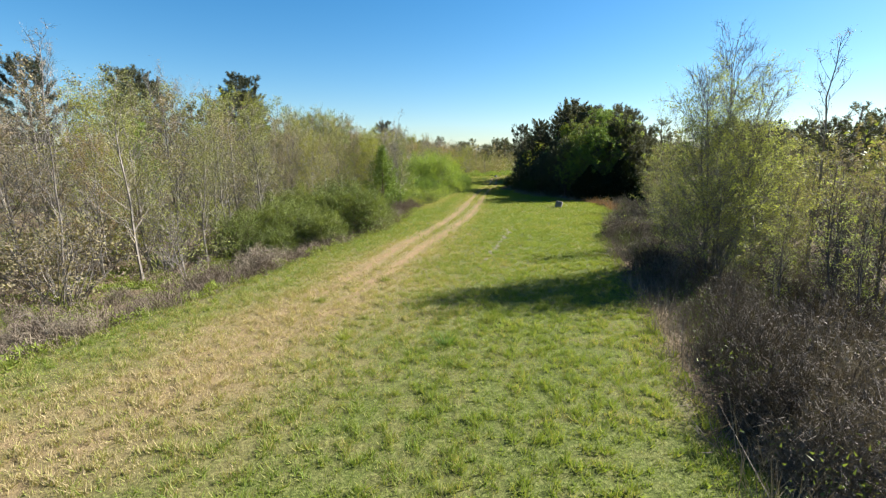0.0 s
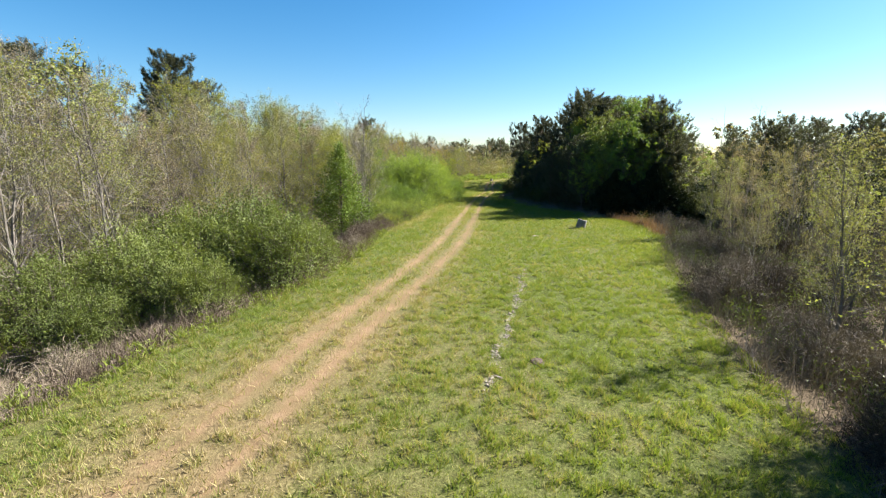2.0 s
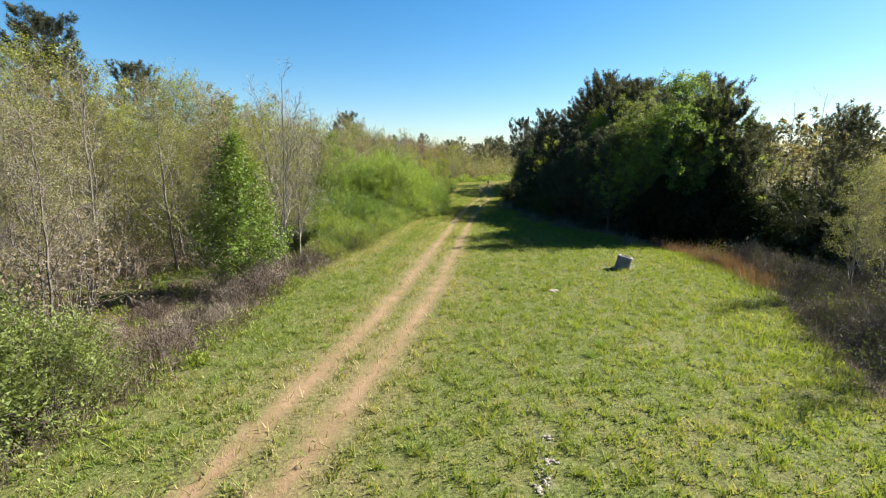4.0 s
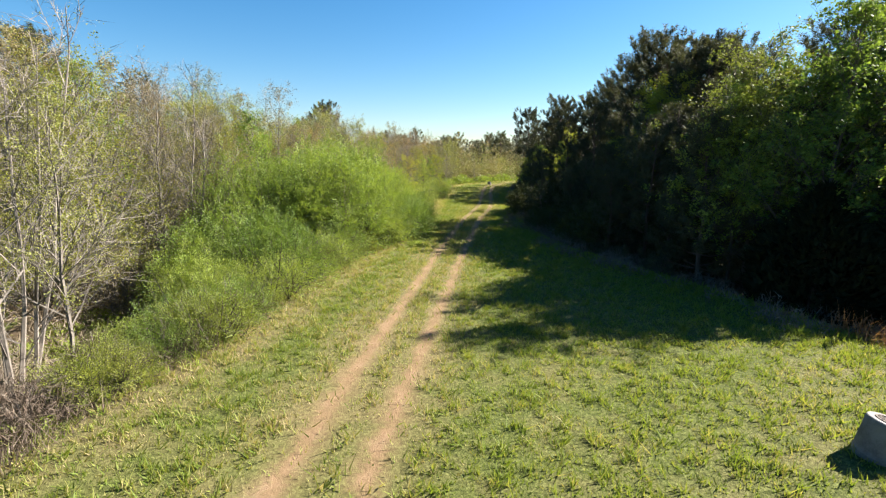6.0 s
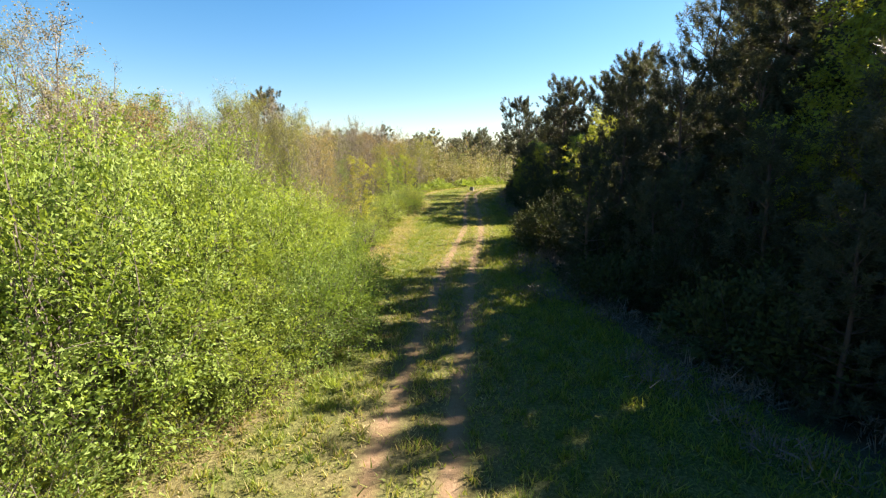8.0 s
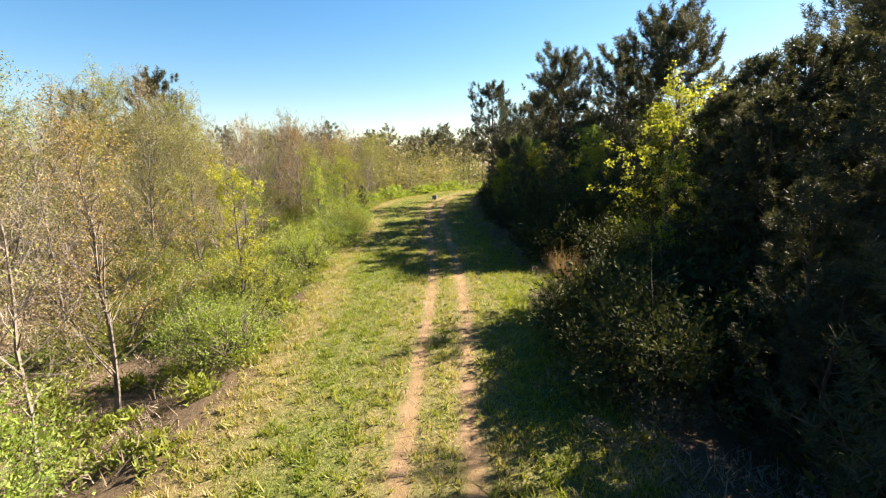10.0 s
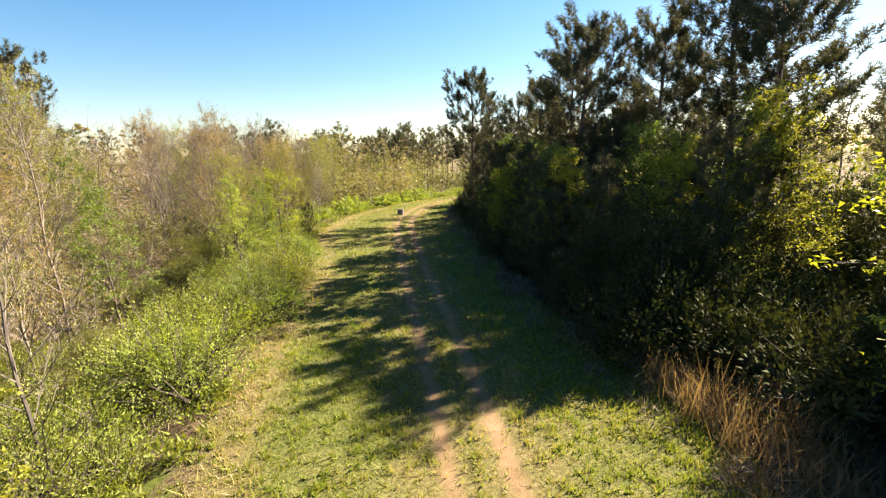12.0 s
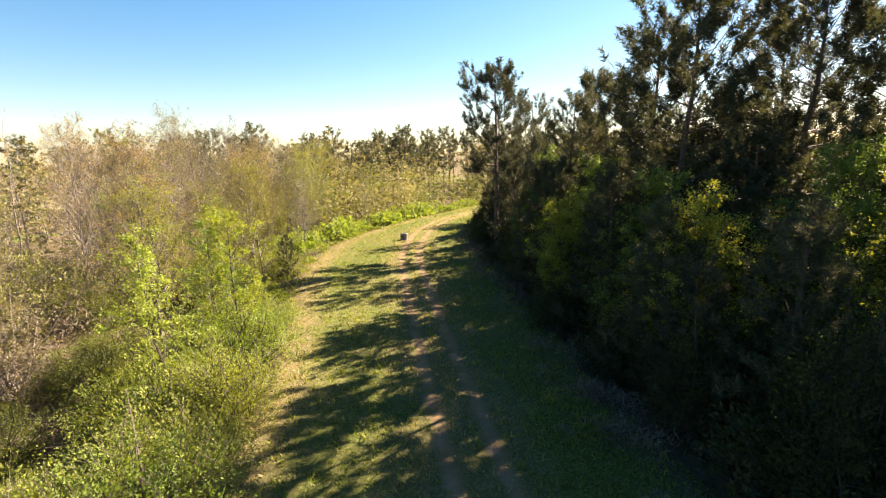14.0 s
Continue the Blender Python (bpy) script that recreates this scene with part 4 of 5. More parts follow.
for x, y, s in [(7.2, 9.3, 1.0), (8.2, 11.2, 1.05), (8.9, 13.0, 1.05), (9.4, 8.6, 1.2), (13.6, 12.6, 1.3), (13.2, 15.2, 1.3), (8.2, 7.8, 1.05), (9.6, 10.4, 1.2), (10.2, 12.3, 1.3), (10.0, 14.6, 1.2), (10.6, 16.8, 1.1), (11.8, 13.6, 1.35), (12.4, 11.4, 1.3), (11.4, 18.6, 1.05)]:
    put("bramble%d" % rng.randint(3), ("bramble_bush", "", "shrub"), x, y, s, "bramble bushes", "dark tangled leafless bramble bush at the grass edge", 1.15)
for k in range(60):
    y = rng.uniform(8, 64)
    put("dry_bush%d" % rng.randint(2), ("dry_bush", "", "shrub"), float(on_line(LEFT, y)) - 0.8 - abs(rng.normal(0, 3.5)), y, rng.uniform(0.5, 1.2), "dry bushes", "grey-brown leafless bush beside the grass")
for k in range(40):
    y = rng.uniform(58, 84)
    put("lime_bush%d" % rng.randint(2), L_LIME, float(on_line(LEFT, y)) - rng.uniform(0.4, 3.6), y, rng.uniform(0.6, 1.2), "lime bushes")
put("young_pine0", ("young_pine", "", "tree"), 6.3, 148.5, 0.42, label="small dark bushy pine at the clearing's edge")
for x, y, s in [(3.1, 116, 1.5), (1.4, 112, 1.2), (4.6, 122, 1.3), (4.2, 128, 1.3), (5.2, 132, 1.5), (2.5, 130, 1.4), (1.5, 119, 1.2), (5.2, 137, 1.2), (0.4, 106, 1.1), (2.2, 102, 1.2), (-1.5, 109, 1.2), (3.5, 134.5, 1.4), (-2.2, 64, 0.9), (-1.5, 66.8, 1.0), (-1.2, 69, 1.0), (-0.9, 71.5, 1.1), (-3.2, 63, 0.9), (-0.6, 73.8, 1.1), (-2.9, 61.3, 0.7), (-4.2, 62.2, 0.8)]:
    put("low_bush%d" % rng.randint(2), L_LOW, x, y, s * 1.3, "low bushes")

# a line of dark pines well behind the brushy side
for k in range(26):
    az, far = radians(29 + 20 * (k + rng.uniform(0, 0.8)) / 26), rng.uniform(74, 108)
    put("back_pine%d" % rng.randint(3), L_PINE, far * math.sin(az), far * math.cos(az), (5.5 + far * rng.uniform(0.05, 0.075)) / 15, "pines of the wood")

# the wood beside the wheel tracks: young hardwoods, thin at the edge, denser behind
for y in np.arange(6, 178, 3.0):
    edge = float(on_line(LEFT, y))
    for d in np.arange(3.0, 25, 3.0):
        x = edge - d + rng.uniform(-1.2, 1.2)
        yy = y + rng.uniform(-1.3, 1.3)
        r, r2, s = rng.uniform(), rng.uniform(), rng.uniform(0.8, 1.15) * (0.88 + 0.62 * min(d, 24) / 24)
        if yy < -x * 0.82 - 6 or yy > 140 and r2 < 0.35:
            continue
        if d < 8.5 and (yy < 60 or 62 < yy < 94 or yy > 100) and r2 < (0.975 if yy < 60 else 0.78):
            continue
        if r2 < (0.2 if yy < 98 else 0.5):
            continue
        if yy > 98 and 0.5 < r < 0.64:
            put("back_leafy%d" % rng.randint(3), L_LEAFY, x, yy, s * 0.72, "leafy trees")
            continue
        if yy > 98 and r < 0.5:
            k = rng.randint(6)
            if k < 3:
                put("tinted%d" % k, (L_GREY, L_TAN, L_YELLOW)[k], x, yy, s * 0.9, "tinted hardwoods")
            else:
                put("spreading%d" % (k - 3), L_SPREAD, x, yy, s * 0.92, "spreading hardwoods")
            continue
        if d > 8 and r < 0.16:
            k = rng.randint(3)
            put("tinted%d" % k, (L_GREY, L_TAN, L_YELLOW)[k], x, yy, s * 0.85, "tinted hardwoods")
            continue
        if 60 < yy < 98 and r > 0.55:
            if r < 0.8:
                put("tinted2", L_YELLOW, x, yy, s * 0.85, "tinted hardwoods")
            elif d > 8.5:
                put("back_leafy%d" % rng.randint(1, 3), L_LEAFY, x, yy, s * 0.9, "leafy trees")
            continue
        if r < (0.70 if yy < 110 else 0.58):
            put(("budding%d" if d < 13 else "back_budding%d") % rng.randint(4), L_BUD, x, yy, s, "young hardwoods")
        elif r < 0.9:
            put("bare%d" % rng.randint(3), L_BARE, x, yy, s, "bare saplings")
        elif r < 0.95:
            put("back_leafy%d" % rng.randint(1, 3), L_LEAFY, x, yy, s * 0.8, "leafy trees")
        elif d > 16:
            put("back_pine%d" % rng.randint(3), L_PINE, x, yy, rng.uniform(0.75, 0.95), "pines of the wood")

for y in np.arange(14, 172, 4.2):
    for d in np.arange(10.5, 24, 4.2):
        x, yy = float(on_line(LEFT, y)) - d + rng.uniform(-1.6, 1.6), y + rng.uniform(-1.6, 1.6)
        if yy < -x * 0.82 - 4 or rng.uniform() < 0.3:
            continue
        put("olive_shrub%d" % rng.randint(3), L_OLIVE, x, yy, rng.uniform(0.8, 1.5), "olive shrubs")

def tallest(x, y):
    """How high a tree may stand, for the sun to reach the grass as it does."""
    fall = y - 0.364 * (x - 10)          # where its shadow crosses the wheel tracks
    if 102.5 < fall < 109.5:
        return max(1.2, (x - 15.0) * 0.74)
    if 58 < y < 84 and x > 27:
        return 9.5
    return (x - 4.5) * 0.72 if 60 < fall < 79 else 30.0


# a low close belt of young pines and hollies under the tall open ones; its shade lies across the wheel tracks
for k, y in enumerate(np.arange(114.5, 178, 3.1)):
    for d, top in ((4.6, 7.6), (8.0, 10.2), (11.5, 10.6)):
        x, yy = float(on_line(RIGHT, y)) + d + rng.uniform(-0.9, 0.9), y + rng.uniform(-0.8, 0.8) + d * 0.36
        if yy < 121 and d < 9:
            top = 5.6 if d < 5 else 8.0
        high = min(top * rng.uniform(0.8, 1.1), tallest(x, yy))
        if (k + int(d)) % 2:
            put("full_pine%d" % rng.randint(3), L_FPINE, x, yy, high / 12.5, "pines of the wood", tall=1.0)
        else:
            put("holly%d" % rng.randint(2), L_HOLLY, x, yy, high / 8.2, "holly trees")
for x, y, s in [(21.6, 123.6, 0.85), (24.2, 119.4, 0.95), (21.4, 133.0, 0.7)]:
    put("leafy0", L_LEAFY, x, y, s, "leafy trees", "broadleaved tree in bright lime-green leaf among dark pines")


# the wood on the sunward side: brushy and open at first, then tall dark pines with evergreens below
for y in np.arange(6, 186, 3.2):
    edge = float(on_line(RIGHT, y))
    for d in np.arange(0.6, 26, 3.2):
        x, yy = edge + d + rng.uniform(-0.9, 1.2), y + rng.uniform(-1.4, 1.4)
        r = rng.uniform()
        if yy < 58:
            if d < (3 if yy < 27 else 1.5) or r < 0.55 - 0.35 * (yy > 26) or abs(x - 13.3) + abs(yy - 22.8) < 5 or yy < 20 and d < 9:
                continue
            if r < 0.70:
                put(("budding%d" if d < 8 else "back_budding%d") % rng.randint(4), L_BUD, x, yy, rng.uniform(0.55, 0.9), "young hardwoods")
            elif r < 0.8:
                put("tinted0", L_GREY, x, yy, rng.uniform(0.5, 0.75), "tinted hardwoods")
            elif r < 0.9:
                put("whip%d" % rng.randint(2), L_WHIP, x, yy, rng.uniform(0.8, 1.2), "dark saplings")
            else:
                put("bare%d" % rng.randint(3), L_BARE, x, yy, rng.uniform(0.6, 1.0), "bare saplings")
        else:
            if yy < 71 and x < 28 and d < 9:
                continue
            top = tallest(x, yy)
            if top < 16 and yy > 92 and d < 20:
                if d < 1 or r > 0.88:
                    continue
                if r < 0.5 or top < 5 or d < 6:
                    put("edge_evergreen%d" % rng.randint(2), L_EVER, x, yy, min(rng.uniform(0.9, 1.5), top / 3.4), "evergreen shrubs")
                elif top < 10:
                    put("young_pine%d" % rng.randint(2), L_YPINE, x, yy, rng.uniform(0.8, 1.0) * top / 8, "young pines")
                else:
                    put("pine%d" % rng.randint(4), L_PINE, x, yy, rng.uniform(0.8, 1.0) * top / 15, "pines of the wood")
                continue
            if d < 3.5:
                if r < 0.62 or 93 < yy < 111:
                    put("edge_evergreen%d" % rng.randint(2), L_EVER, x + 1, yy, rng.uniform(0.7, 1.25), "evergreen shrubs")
                else:
                    put("young_pine%d" % rng.randint(2), L_YPINE, x + 1.6, yy, min(rng.uniform(0.5, 1.0), top / 8), "young pines")
            elif d < 13:
                late = yy > 104          # more broadleaved trees among the pines further on
                if r < (0.05 if late else 0.2):
                    put("pine%d" % rng.randint(4), L_PINE, x, yy, min(rng.uniform(0.55, 0.8), top / 15), "pines of the wood")
                elif r < (0.32 if late else 0.52):
                    put("young_pine%d" % rng.randint(2), L_YPINE, x, yy, min(rng.uniform(0.7, 1.1), top / 8), "young pines")
                elif r < (0.41 if late else 0.58):
                    put("back_leafy%d" % rng.randint(3), L_LEAFY, x, yy, min(rng.uniform(0.75, 1.15), top / 9), "leafy trees")
                elif r < 0.72 and late:
                    put("tall_shrub%d" % rng.randint(2), L_TALL, x, yy, rng.uniform(0.7, 1.2), "tall shrubs")
                elif r < 0.9:
                    put("evergreen%d" % rng.randint(2), L_EVER, x, yy, rng.uniform(1.0, 1.6), "evergreen shrubs")
            elif r < 0.14:
                put("back_pine%d" % rng.randint(3), L_PINE, x, yy, min(rng.uniform(0.65, 0.95), top / 15), "pines of the wood")
            elif r < 0.5:
                put("evergreen%d" % rng.randint(2), L_EVER, x, yy, rng.uniform(1.3, 2.1), "evergreen shrubs")

# evergreens and saplings that close the back of the wood
for k in range(26):
    x, y = rng.uniform(38, 56), rng.uniform(104, 146)
    if k % 2:
        put("evergreen%d" % rng.randint(2), L_EVER, x, y, rng.uniform(1.5, 2.3), "evergreen shrubs")
    else:
        put("back_leafy%d" % rng.randint(1, 3), L_LEAFY, x, y, rng.uniform(0.7, 1.0), "leafy trees")

# ---- far woods, joined ----
far_wood, far_crown, far_pine, far_needle = Shape(), Shape(), Shape(), Shape()
lo_hard = [tuple(s.arrays() for s in hardwood(400 + i, 14.0, leaf_n=900, leaf=0.34, limbs=14, twigs=4, tips=2, r0=0.1, low=0.03, spread=0.34, upward=0.4, bare_top=0.84, clump=1)) for i in range(3)]
lo_pine = [tuple(s.arrays() for s in pine(410 + i, 16, limbs=28, tufts=5, needles=9, width=0.2, length=0.6, spread=2.7, brush=0.7, plain=True, low=0.4)) for i in range(3)]
lo_bush = [tuple(s.arrays() for s in shrub(420 + i, 3.2, 4.5, n=500, leaf=0.34, lobes=8, per=5)) for i in range(2)]
k = 0
while k < 420:
    x, y = rng.uniform(-190, 230), rng.uniform(20, 340)
    edge_l, edge_r = float(on_line(LEFT, min(y, 200))), float(on_line(RIGHT, min(y, 200)))
    inside = edge_l - (26 if y < 176 else 3) < x < edge_r + (30 if y < 180 else -2)
    if inside and y < 212 or y < abs(x) * 0.85 - 12 or rng.uniform() < (y - 200) / 250:
        continue
    k += 1
    piney = rng.uniform() < (0.2 if y < 215 and x < edge_l else 0.45)
    w, c = lo_pine[k % 3] if piney else lo_hard[k % 3]
    s, t = rng.uniform(0.8, 1.15) * (1.0 if piney else 0.95), rng.uniform(0, 6.28)
    z = float(ground_z(x, y))
    (far_pine if piney else far_wood).add(*instance(w, x, y, s, t, z))
    (far_needle if piney else far_crown).add(*instance(c, x, y, s, t, z))
for k in range(260):
    y = rng.uniform(196, 285)
    x = float(on_line(LEFT, min(y, 200))) + rng.uniform(-75, 110)
    if y < 216 and x > float(on_line(LEFT, min(y, 200))) - 3:
        continue
    piney = rng.uniform() < 0.4
    w, c = lo_pine[k % 3] if piney else lo_hard[k % 3]
    s, t = rng.uniform(0.75, 1.1) * (1.0 if piney else 0.95), rng.uniform(0, 6.28)
    z = float(ground_z(x, y))
    (far_pine if piney else far_wood).add(*instance(w, x, y, s, t, z))
    (far_needle if piney else far_crown).add(*instance(c, x, y, s, t, z))
for k in range(150):
    x, y = rng.uniform(-75, 75), rng.uniform(-45, 80)
    if float(on_line(LEFT, y)) - (22 if y > 12 else 4) < x < float(on_line(RIGHT, y)) + (22 if y > 5 else 3) or abs(x) < 16 and y > -14 or 1.1 * y > abs(x) + 4 and abs(x) < 24:
        continue
    w, c = lo_hard[k % 3]
    s, t = rng.uniform(0.55, 0.95), rng.uniform(0, 6.28)
    z = float(ground_z(x, y))
    far_wood.add(*instance(w, x, y, s, t, z))
    far_crown.add(*instance(c, x, y, s, t, z))
far_bush = Shape()
for k in range(60):
    y = rng.uniform(158, 200)
    x = float(on_line(LEFT, y)) - abs(rng.normal(0, 3)) - 1.5
    w, c = lo_bush[k % 2]
    s, t = rng.uniform(0.5, 1.0), rng.uniform(0, 6.28)
    far_wood.add(*instance(w, x, y, s, t, float(ground_z(x, y))))
    far_bush.add(*instance(c, x, y, s, t, float(ground_z(x, y))))
far_mass, far_green = Shape(), Shape()
for k in range(640):
    x, y = rng.uniform(-180, 230), rng.uniform(30, 330)
    if y < 176 and float(on_line(LEFT, y)) - 27 < x < float(on_line(RIGHT, y)) + 26 or y < abs(x) * 0.85 - 12 or 176 <= y < 214 and x > float(on_line(LEFT, min(y, 200))) - 4:
        continue
    n = 380
    d = rng.normal(size=(n, 3))
    d[:, 2] = np.abs(d[:, 2])
    d *= (rng.uniform(0.5, 1, n) / np.linalg.norm(d, axis=1))[:, None]
    (far_mass if k % 2 else far_green).leaves(np.array([x, y, float(ground_z(x, y))]) + d * np.array([5.0, 5.0, rng.uniform(9, 13) + (2.5 if y > 150 else 0)]), 0.5, rng)
for k in range(110):
    y = rng.uniform(168, 204)
    x = float(on_line(LEFT, min(y, 200))) - rng.uniform(5, 34)
    d = rng.normal(size=(420, 3))
    d[:, 2] = np.abs(d[:, 2])
    d *= (rng.uniform(0.5, 1, 420) / np.linalg.norm(d, axis=1))[:, None]
    (far_mass if k % 3 else far_green).leaves(np.array([x, y, float(ground_z(x, y))]) + d * np.array([3.2, 3.2, rng.uniform(5.5, 11.5)]), 0.32, rng)
far = tagged(new("far_woods"), "distant mixed wood of pines and budding hardwoods", "woods", kind="stuff")
for nme, s, m in (("trunks", far_wood, MAT_BARK_PALE), ("crowns", far_crown, MAT_BUDS), ("pine_trunks", far_pine, MAT_BARK_PINE), ("pine_crowns", far_needle, MAT_NEEDLE), ("bushes", far_bush, MAT_LEAF), ("thickets", far_mass, MAT_BUDS), ("green_thickets", far_green, MAT_DEEP)):
    new(nme, s.mesh("far_" + nme, m)).parent = far


# ---- grass, weeds and dry brush ----
def scatter(n, y0, y1, lo, hi):
    """n points between two lines of the plan (functions of y)."""
    y = rng.uniform(y0, y1, n)
    a, b = lo(y), hi(y)
    return a + (b - a) * rng.uniform(0, 1, n), y


tufty = rng.uniform(0, 1, (512, 512))
tufty = (tufty + np.roll(tufty, 1, 0) + np.roll(tufty, 1, 1) + np.roll(np.roll(tufty, 1, 0), 1, 1)) / 4
tufty = np.clip((tufty - 0.5) * 2.2 + 0.5, 0, 1)


def turf(n, y0, y1, tall, width):
    x, y = scatter(n, y0, y1, lambda y: on_line(LEFT, y) - 0.5, lambda y: on_line(RIGHT, y) + 0.5)
    off = np.abs(np.abs(x - on_line(TRACK, y)) - 0.77) - 0.22 * np.clip((68 - y) / 10, 0, 1)
    fade = np.clip((y - 12) / 14, 0.25, 1)
    soft = np.sin(x * 5.1 + y * 2.3) * np.sin(y * 3.7 - x * 1.9) * 0.12
    keep = rng.uniform(0, 1, n) < 1 - fade * (1 - np.clip((off + soft - 0.12) / 0.5, 0.08, 1))
    here = tufty[(x / 0.11).astype(int) % 512, (y / 0.13).astype(int) % 512]
    keep &= rng.uniform(0, 1, n) < 0.22 + 1.3 * here ** 2
    broken = np.sin(y * 3.3) + np.sin(y * 7.9 + 1) + rng.normal(0, 0.6, n) < 0.2
    keep &= (np.abs(x - on_line(STONE, y) - 0.12 * np.sin(y * 2.1)) > rng.uniform(0.0, 0.22, n)) | (y < 26.5) | (y > 40) | broken
    x, y = x[keep], y[keep]
    k = len(x)
    lump = 0.4 + 1.5 * here[keep] ** 2
    d = rng.normal(0, 0.5, (k, 3))
    d[:, 2] = 1
    d *= (tall * lump * rng.uniform(0.5, 1.4, k))[:, None]
    s.blades(np.stack([x, y, ground_z(x, y) - 0.01], 1), d, width * rng.uniform(0.7, 1.3, k), rng)


s = Shape()
turf(520000, 5, 36, 0.10, 0.019)
turf(330000, 36, 74, 0.11, 0.028)
turf(220000, 74, 120, 0.11, 0.034)
turf(80000, 120, 190, 0.10, 0.06)
tagged(new("grass", s.mesh("grass", MAT_GRASS)), "short rough spring grass, green with straw patches", "grass", kind="stuff")


def thicket(name, label, mat, n, y0, y1, lo, hi, tall, width, clump=9, lean=0.35):
    s = Shape()
    x, y = scatter(n // clump, y0, y1, lo, hi)
    h = tall * rng.uniform(0.45, 1.2, len(x)) * (0.65 + 0.5 * np.sin(x * 0.9 + y * 0.5) * np.sin(y * 0.37 - x * 0.4) + 0.2)
    bx = np.repeat(np.stack([x, y, ground_z(x, y) - 0.03], 1), clump, 0)
    k = len(bx)
    bx[:, :2] += rng.normal(0, 0.16, (k, 2))
    d = rng.normal(0, lean, (k, 3))
    d[:, 2] = 1
    d *= (np.repeat(h, clump) * rng.uniform(0.5, 1.15, k))[:, None]
    u = rng.uniform(0, 0.6, k)
    twig = rng.uniform(0, 1, k) < 0.55
    bx[twig] += (d * u[:, None])[twig]
    d[twig] = (d[twig] * 0.5 + rng.normal(0, 0.22, (twig.sum(), 3)) * tall)
    s.blades(bx, d, width * rng.uniform(0.6, 1.4, k), rng)
    return tagged(new(name, s.mesh(name, mat)), label, "undergrowth", kind="stuff")


def brush(name, label, mat, mounds, each, y0, y1, lo, hi, wide, tall, width, long=0.34):
    """Tangled brush: rounded mounds of short crooked twigs."""
    s = Shape()
    x, y = scatter(mounds, y0, y1, lo, hi)
    r = wide * rng.uniform(0.6, 1.3, mounds)
    h = tall * rng.uniform(0.5, 1.2, mounds)
    k = mounds * each
    d = rng.normal(size=(k, 3))
    d[:, 2] = np.abs(d[:, 2])
    d /= np.linalg.norm(d, axis=1)[:, None]
    q = rng.uniform(0.35, 1.0, k) ** 0.6
    base = np.repeat(np.stack([x, y, ground_z(x, y) - 0.05], 1), each, 0) + d * q[:, None] * np.repeat(np.stack([r, r, h], 1), each, 0)
    way = d * 0.5 + rng.normal(0, 0.6, (k, 3)) + np.array([0, 0, 0.5])
    way *= (long * rng.uniform(0.4, 1.5, k) / np.linalg.norm(way, axis=1))[:, None]
    s.blades(base - way * 0.4, way, width * rng.uniform(0.6, 1.4, k), rng)
    return tagged(new(name, s.mesh(name, mat)), label, "undergrowth", kind="stuff")


L = lambda a: (lambda y: on_line(LEFT, y) + a)
R = lambda a: (lambda y: on_line(RIGHT, y) + a)
brush("dry_brush", "thicket of dry grey-brown stems beside the grass", MAT_TWIG, 430, 110, 6, 62, L(-9), L(-0.6), 0.8, 0.8, 0.022)
brush("dry_brush", "low brambles and dry stems under saplings", MAT_TWIG, 420, 110, 62, 165, L(-11), L(-0.8), 0.9, 0.9, 0.03)
brush("brambles", "brambles with small olive leaves in the thicket", MAT_DEEP, 800, 90, 6, 60, R(0.8), R(13), 1.0, 1.6, 0.045, 0.09)
brush("dry_brush", "dark tangled thicket of dry stems and brambles", MAT_TWIG_SHADED, 520, 150, 3, 60, R(1.2), R(14), 0.9, 1.2, 0.018)
brush("dry_brush", "shaded dry undergrowth at the foot of the pines", MAT_TWIG_SHADED, 420, 110, 62, 170, R(-1.6), R(4), 0.8, 0.8, 0.03)
brush("understory", "grey twiggy understory among the young hardwoods", MAT_TWIG, 520, 110, 8, 150, L(-28), L(-9), 1.2, 2.2, 0.035, 0.6)
# mounds of dark leaves that deepen the shade at the foot of the wood
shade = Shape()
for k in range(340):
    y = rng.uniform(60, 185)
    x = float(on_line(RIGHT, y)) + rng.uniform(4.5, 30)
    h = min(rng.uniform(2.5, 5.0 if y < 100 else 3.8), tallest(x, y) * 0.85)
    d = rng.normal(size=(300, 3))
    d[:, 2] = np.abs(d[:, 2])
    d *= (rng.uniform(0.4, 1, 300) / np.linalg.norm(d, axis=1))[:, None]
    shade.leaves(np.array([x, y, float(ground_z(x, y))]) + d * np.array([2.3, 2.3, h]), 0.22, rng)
tagged(new("dark_understory", shade.mesh("dark_understory", MAT_EVERGREEN)), "dense evergreen understory beneath the pines, shade put into its dark leaves", "undergrowth", kind="stuff")
brush("understory", "grey twiggy thicket among saplings", MAT_TWIG_SHADED, 330, 110, 14, 62, R(7), R(30), 1.3, 2.4, 0.035, 0.6)
thicket("dry_stems", "upright dry weed stems beside the grass", MAT_TWIG, 24000, 6, 62, L(-6), L(0.2), 0.9, 0.016)
# these stems take the darker colour to stand for deep shade at this edge
thicket("dry_stems", "upright dry weed stems at the brushy edge, darkened for shade", MAT_TWIG_SHADED, 30000, 3, 62, R(-0.1), R(7), 1.2, 0.016)
brush("green_weeds", "fresh green weeds and vines along the grass edge", MAT_WEED, 950, 70, 8, 62, L(-13), L(0.2), 0.55, 0.5, 0.05, 0.2)
brush("green_weeds", "fresh green vines and weeds under the shrubs", MAT_WEED, 900, 90, 58, 170, L(-9), L(-0.2), 0.7, 0.6, 0.08, 0.22)
thicket("green_weeds", "tall green grass at the shaded edge", MAT_WEED, 24000, 40, 130, R(-3), R(0.5), 0.3, 0.03)
thicket("rusty_sedge", "clump of rusty dry broom sedge", MAT_SEDGE, 9000, 103.5, 114, R(-0.3), R(4.5), 1.3, 0.022, lean=0.25)
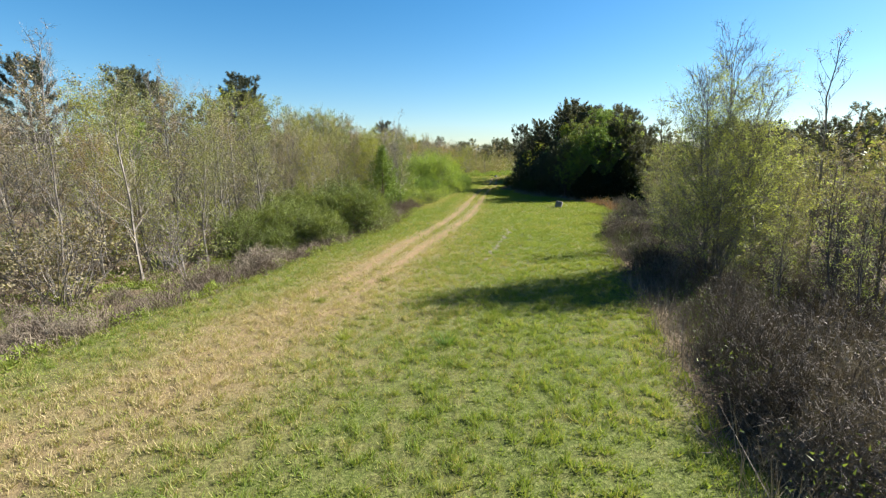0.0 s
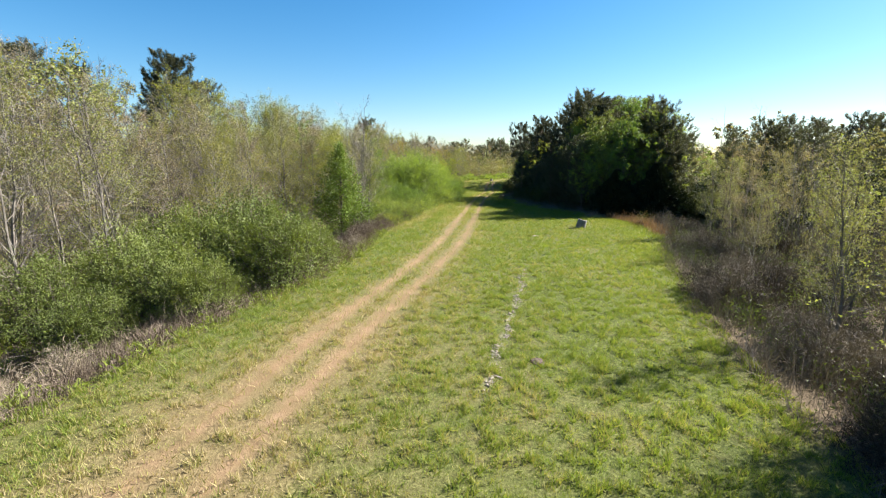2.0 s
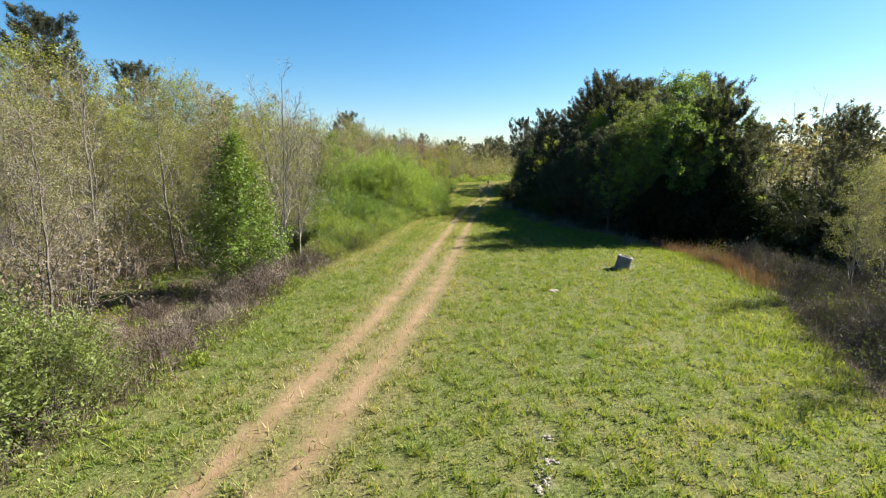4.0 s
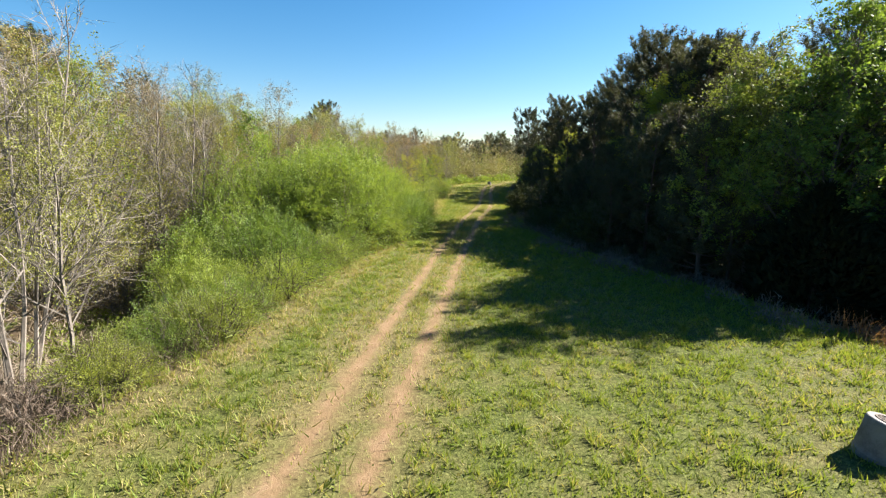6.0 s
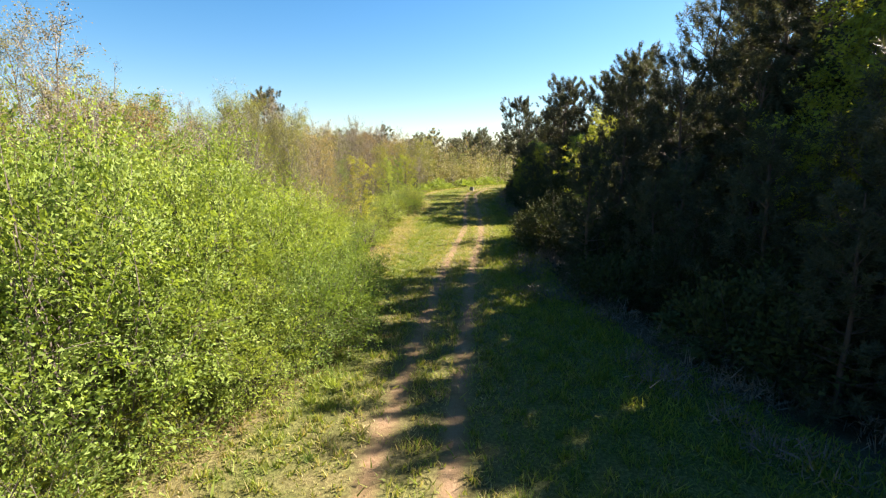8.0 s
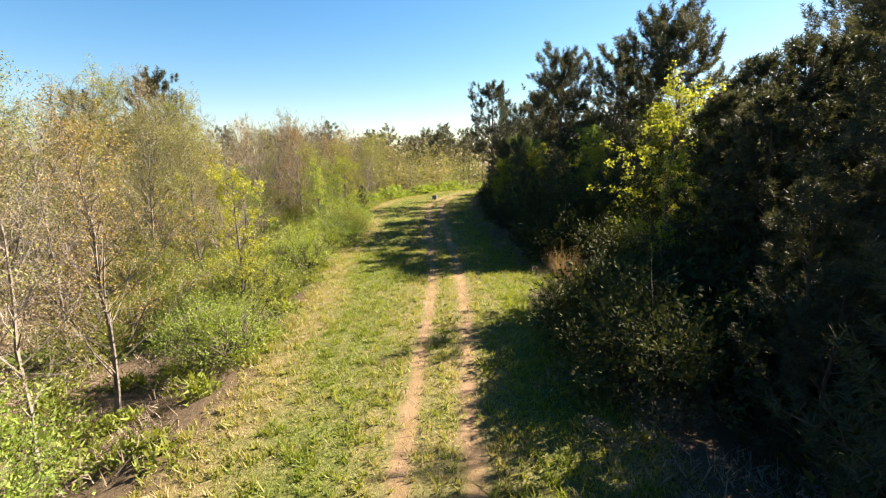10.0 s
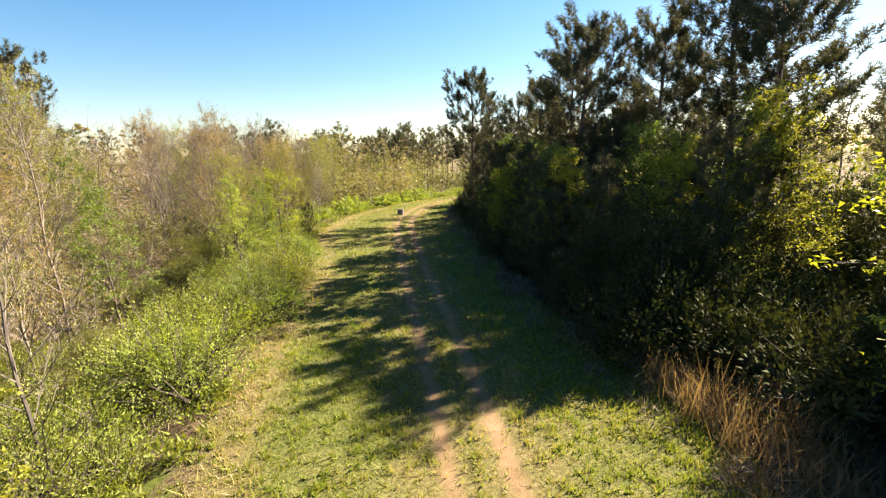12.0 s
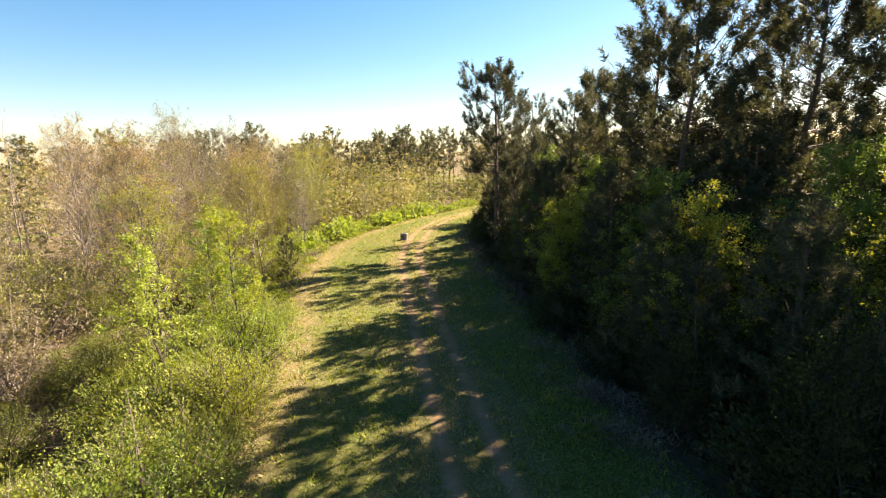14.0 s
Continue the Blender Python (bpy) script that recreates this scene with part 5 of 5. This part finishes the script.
thicket("rusty_sedge", "clump of rusty dry broom sedge", MAT_SEDGE, 6000, 52, 63, R(-0.2), R(3), 1.1, 0.02, lean=0.25)


# ---- tufts of ranker grass, and a pale stone, in the clearing ----
TUFTS = [tuft(500 + i).mesh("grass_tuft", MAT_WEED if i else MAT_LEAF) for i in range(3)]
spots = [(0.1, 14.1, 1.4), (8.45, 51.9, 0.9), (8.7, 52.15, 0.8), (9.1, 52.0, 0.8), (8.35, 51.6, 0.7)] + [(0, y, rng.uniform(0.5, 1.1)) for y in rng.uniform(9, 120, 70)]
for k, (x, y, size) in enumerate(spots):
    if k > 4:
        x = float(on_line(LEFT, y)) + rng.uniform(0.1, 0.95) * float(on_line(RIGHT, y) - on_line(LEFT, y))
        if abs(abs(x - float(on_line(TRACK, y))) - 0.77) < 0.4:
            continue
    ob = new("grass_tuft", TUFTS[k % 3])
    ob.matrix_basis = Matrix.LocRotScale((x, y, float(ground_z(x, y))), Euler((0, 0, rng.uniform(0, 6))), (size, size, size))
    tagged(ob, "rank green tuft standing in the short grass", "grass tuft", "grass tufts")


# ---- concrete well rings ----
def lathe(profile, seg=40):
    bm = bmesh.new()
    rings = [[bm.verts.new((r * math.cos(2 * math.pi * i / seg), r * math.sin(2 * math.pi * i / seg), z)) for i in range(seg)] for r, z in profile]
    for a, b in zip(rings, rings[1:]):
        for i in range(seg):
            bm.faces.new((a[i], a[(i + 1) % seg], b[(i + 1) % seg], b[i]))
    return bm


def part(name, bm, mat, parent, label=""):
    me = bpy.data.meshes.new(name)
    bmesh.ops.recalc_face_normals(bm, faces=bm.faces)
    bm.to_mesh(me)
    bm.free()
    me.materials.append(mat)
    ob = new(name, me)
    ob.parent = parent
    return tagged(ob, label) if label else ob


def iron_material():
    m, nt, out = material("rusted_iron")
    f = noise_at(nt, 14.0, 4.0, 0.7, nt.nodes.new("ShaderNodeTexCoord").outputs["Object"])
    p = node(nt, "ShaderNodeBsdfPrincipled", Roughness=0.7, Metallic=0.5)
    nt.links.new(ramp(nt, f, [(0.3, (0.03, 0.028, 0.027)), (0.7, (0.085, 0.06, 0.045))]), p.inputs["Base Color"])
    nt.links.new(p.outputs[0], out.inputs[0])
    return m


MAT_IRON = iron_material()


def bar(length, wide, thick, at):
    bm = bmesh.new()
    bmesh.ops.create_cube(bm, size=1.0)
    bmesh.ops.scale(bm, vec=(wide, length, thick), verts=bm.verts)
    bmesh.ops.bevel(bm, geom=bm.edges[:], offset=0.004, segments=1, affect="EDGES")
    bmesh.ops.translate(bm, vec=at, verts=bm.verts)
    return bm


def well_ring(x, y, turn, lean):
    ob = new("concrete_well_ring")
    ob.matrix_basis = pose(x, y, float(ground_z(x, y)) - 0.03, 3, lean, turn)
    tagged(ob, "squat leaning grey concrete ring with iron grate on grass", "well ring", "concrete rings")
    part("wall", lathe([(0.42, -0.15), (0.42, 0.03), (0.405, 0.10), (0.40, 0.5), (0.40, 0.68), (0.39, 0.72), (0.375, 0.735), (0.275, 0.735), (0.267, 0.72), (0.265, 0.70), (0.265, 0.1), (0.42, -0.15)]), MAT_CONCRETE, ob)
    part("cover", lathe([(0.0, 0.66), (0.25, 0.66), (0.262, 0.65), (0.262, 0.62), (0.0, 0.62)], 32), MAT_IRON, ob, "dark iron disc under the grate")
    part("grate_rim", lathe([(0.235, 0.71), (0.235, 0.752), (0.263, 0.752), (0.263, 0.71), (0.235, 0.71)], 32), MAT_IRON, ob, "rusted iron rim")
    for k in range(-3, 4):
        u = k * 0.064
        part("grate_bar", bar(2 * math.sqrt(0.238 ** 2 - u * u), 0.03, 0.03, (u, 0, 0.732)), MAT_IRON, ob, "rusted iron bar")
    return ob


well_ring(13.62, 56.05, 10, 12)
well_ring(17.5, 160.2, 80, 2)


# ---- a pale stone half sunk in the grass ----
def stone(x, y, size):
    bm = bmesh.new()
    bmesh.ops.create_icosphere(bm, subdivisions=3, radius=1.0)
    for v in bm.verts:
        v.co *= 1 + 0.28 * noise.noise(v.co * 1.7) + 0.08 * noise.noise(v.co * 5)
        v.co = Vector((v.co.x * size, v.co.y * size * 0.7, v.co.z * size * 0.2))
    me = bpy.data.meshes.new("stone")
    bm.to_mesh(me)
    bm.free()
    me.materials.append(MAT_SAND)
    ob = new("stone", me)
    ob.location = (x, y, float(ground_z(x, y)) + 0.02)
    return tagged(ob, "pale sandy stone half sunk in the grass", "stone")


MAT_SAND = bark_material("pale_sandstone", (0.17, 0.142, 0.112), (0.33, 0.285, 0.235), 9.0)
stone(8.8, 51.7, 0.27)


# ---- a thin line of gravel, and a small heap of turned earth ----
def gravel(n):
    s = Shape()
    bm = bmesh.new()
    bmesh.ops.create_icosphere(bm, subdivisions=1, radius=1.0)
    v = np.array([q.co[:] for q in bm.verts])
    f = np.array([[q.index for q in face.verts] for face in bm.faces])
    bm.free()
    for k in range(n):
        y = rng.uniform(26.5, 40)
        x = float(on_line(STONE, y)) + rng.normal(0, 0.09) + 0.12 * math.sin(y * 2.1)
        if math.sin(y * 3.3) + math.sin(y * 7.9 + 1) + rng.normal(0, 0.6) < -0.3:
            continue
        r = rng.uniform(0.018, 0.06)
        w = v * (1 + rng.normal(0, 0.16, (len(v), 1))) * [r, r * rng.uniform(0.6, 1), r * 0.5]
        s.add(w + [x, y, float(ground_z(x, y)) + 0.025], f)
    return tagged(new("gravel", s.mesh("gravel", MAT_SAND)), "thin broken line of pale gravel across the grass", "gravel", kind="stuff")


gravel(430)


def earth_heap(x, y, size):
    bm = bmesh.new()
    bmesh.ops.create_icosphere(bm, subdivisions=4, radius=1.0)
    for v in bm.verts:
        v.co *= 1 + 0.22 * noise.noise(v.co * 2.3) + 0.12 * noise.noise(v.co * 7)
        v.co = Vector((v.co.x * size, v.co.y * size * 1.1, v.co.z * size * 0.3))
    me = bpy.data.meshes.new("earth_heap")
    bm.to_mesh(me)
    bm.free()
    me.materials.append(MAT_SOIL)
    ob = new("earth_heap", me)
    ob.location = (x, y, float(ground_z(x, y)))
    return tagged(ob, "small heap of turned red-brown earth in the grass", "earth heap")


MAT_SOIL = bark_material("red_brown_soil", (0.0175, 0.0105, 0.0077), (0.07, 0.0385, 0.0266), 12.0)
earth_heap(4.1, 28.3, 0.22)
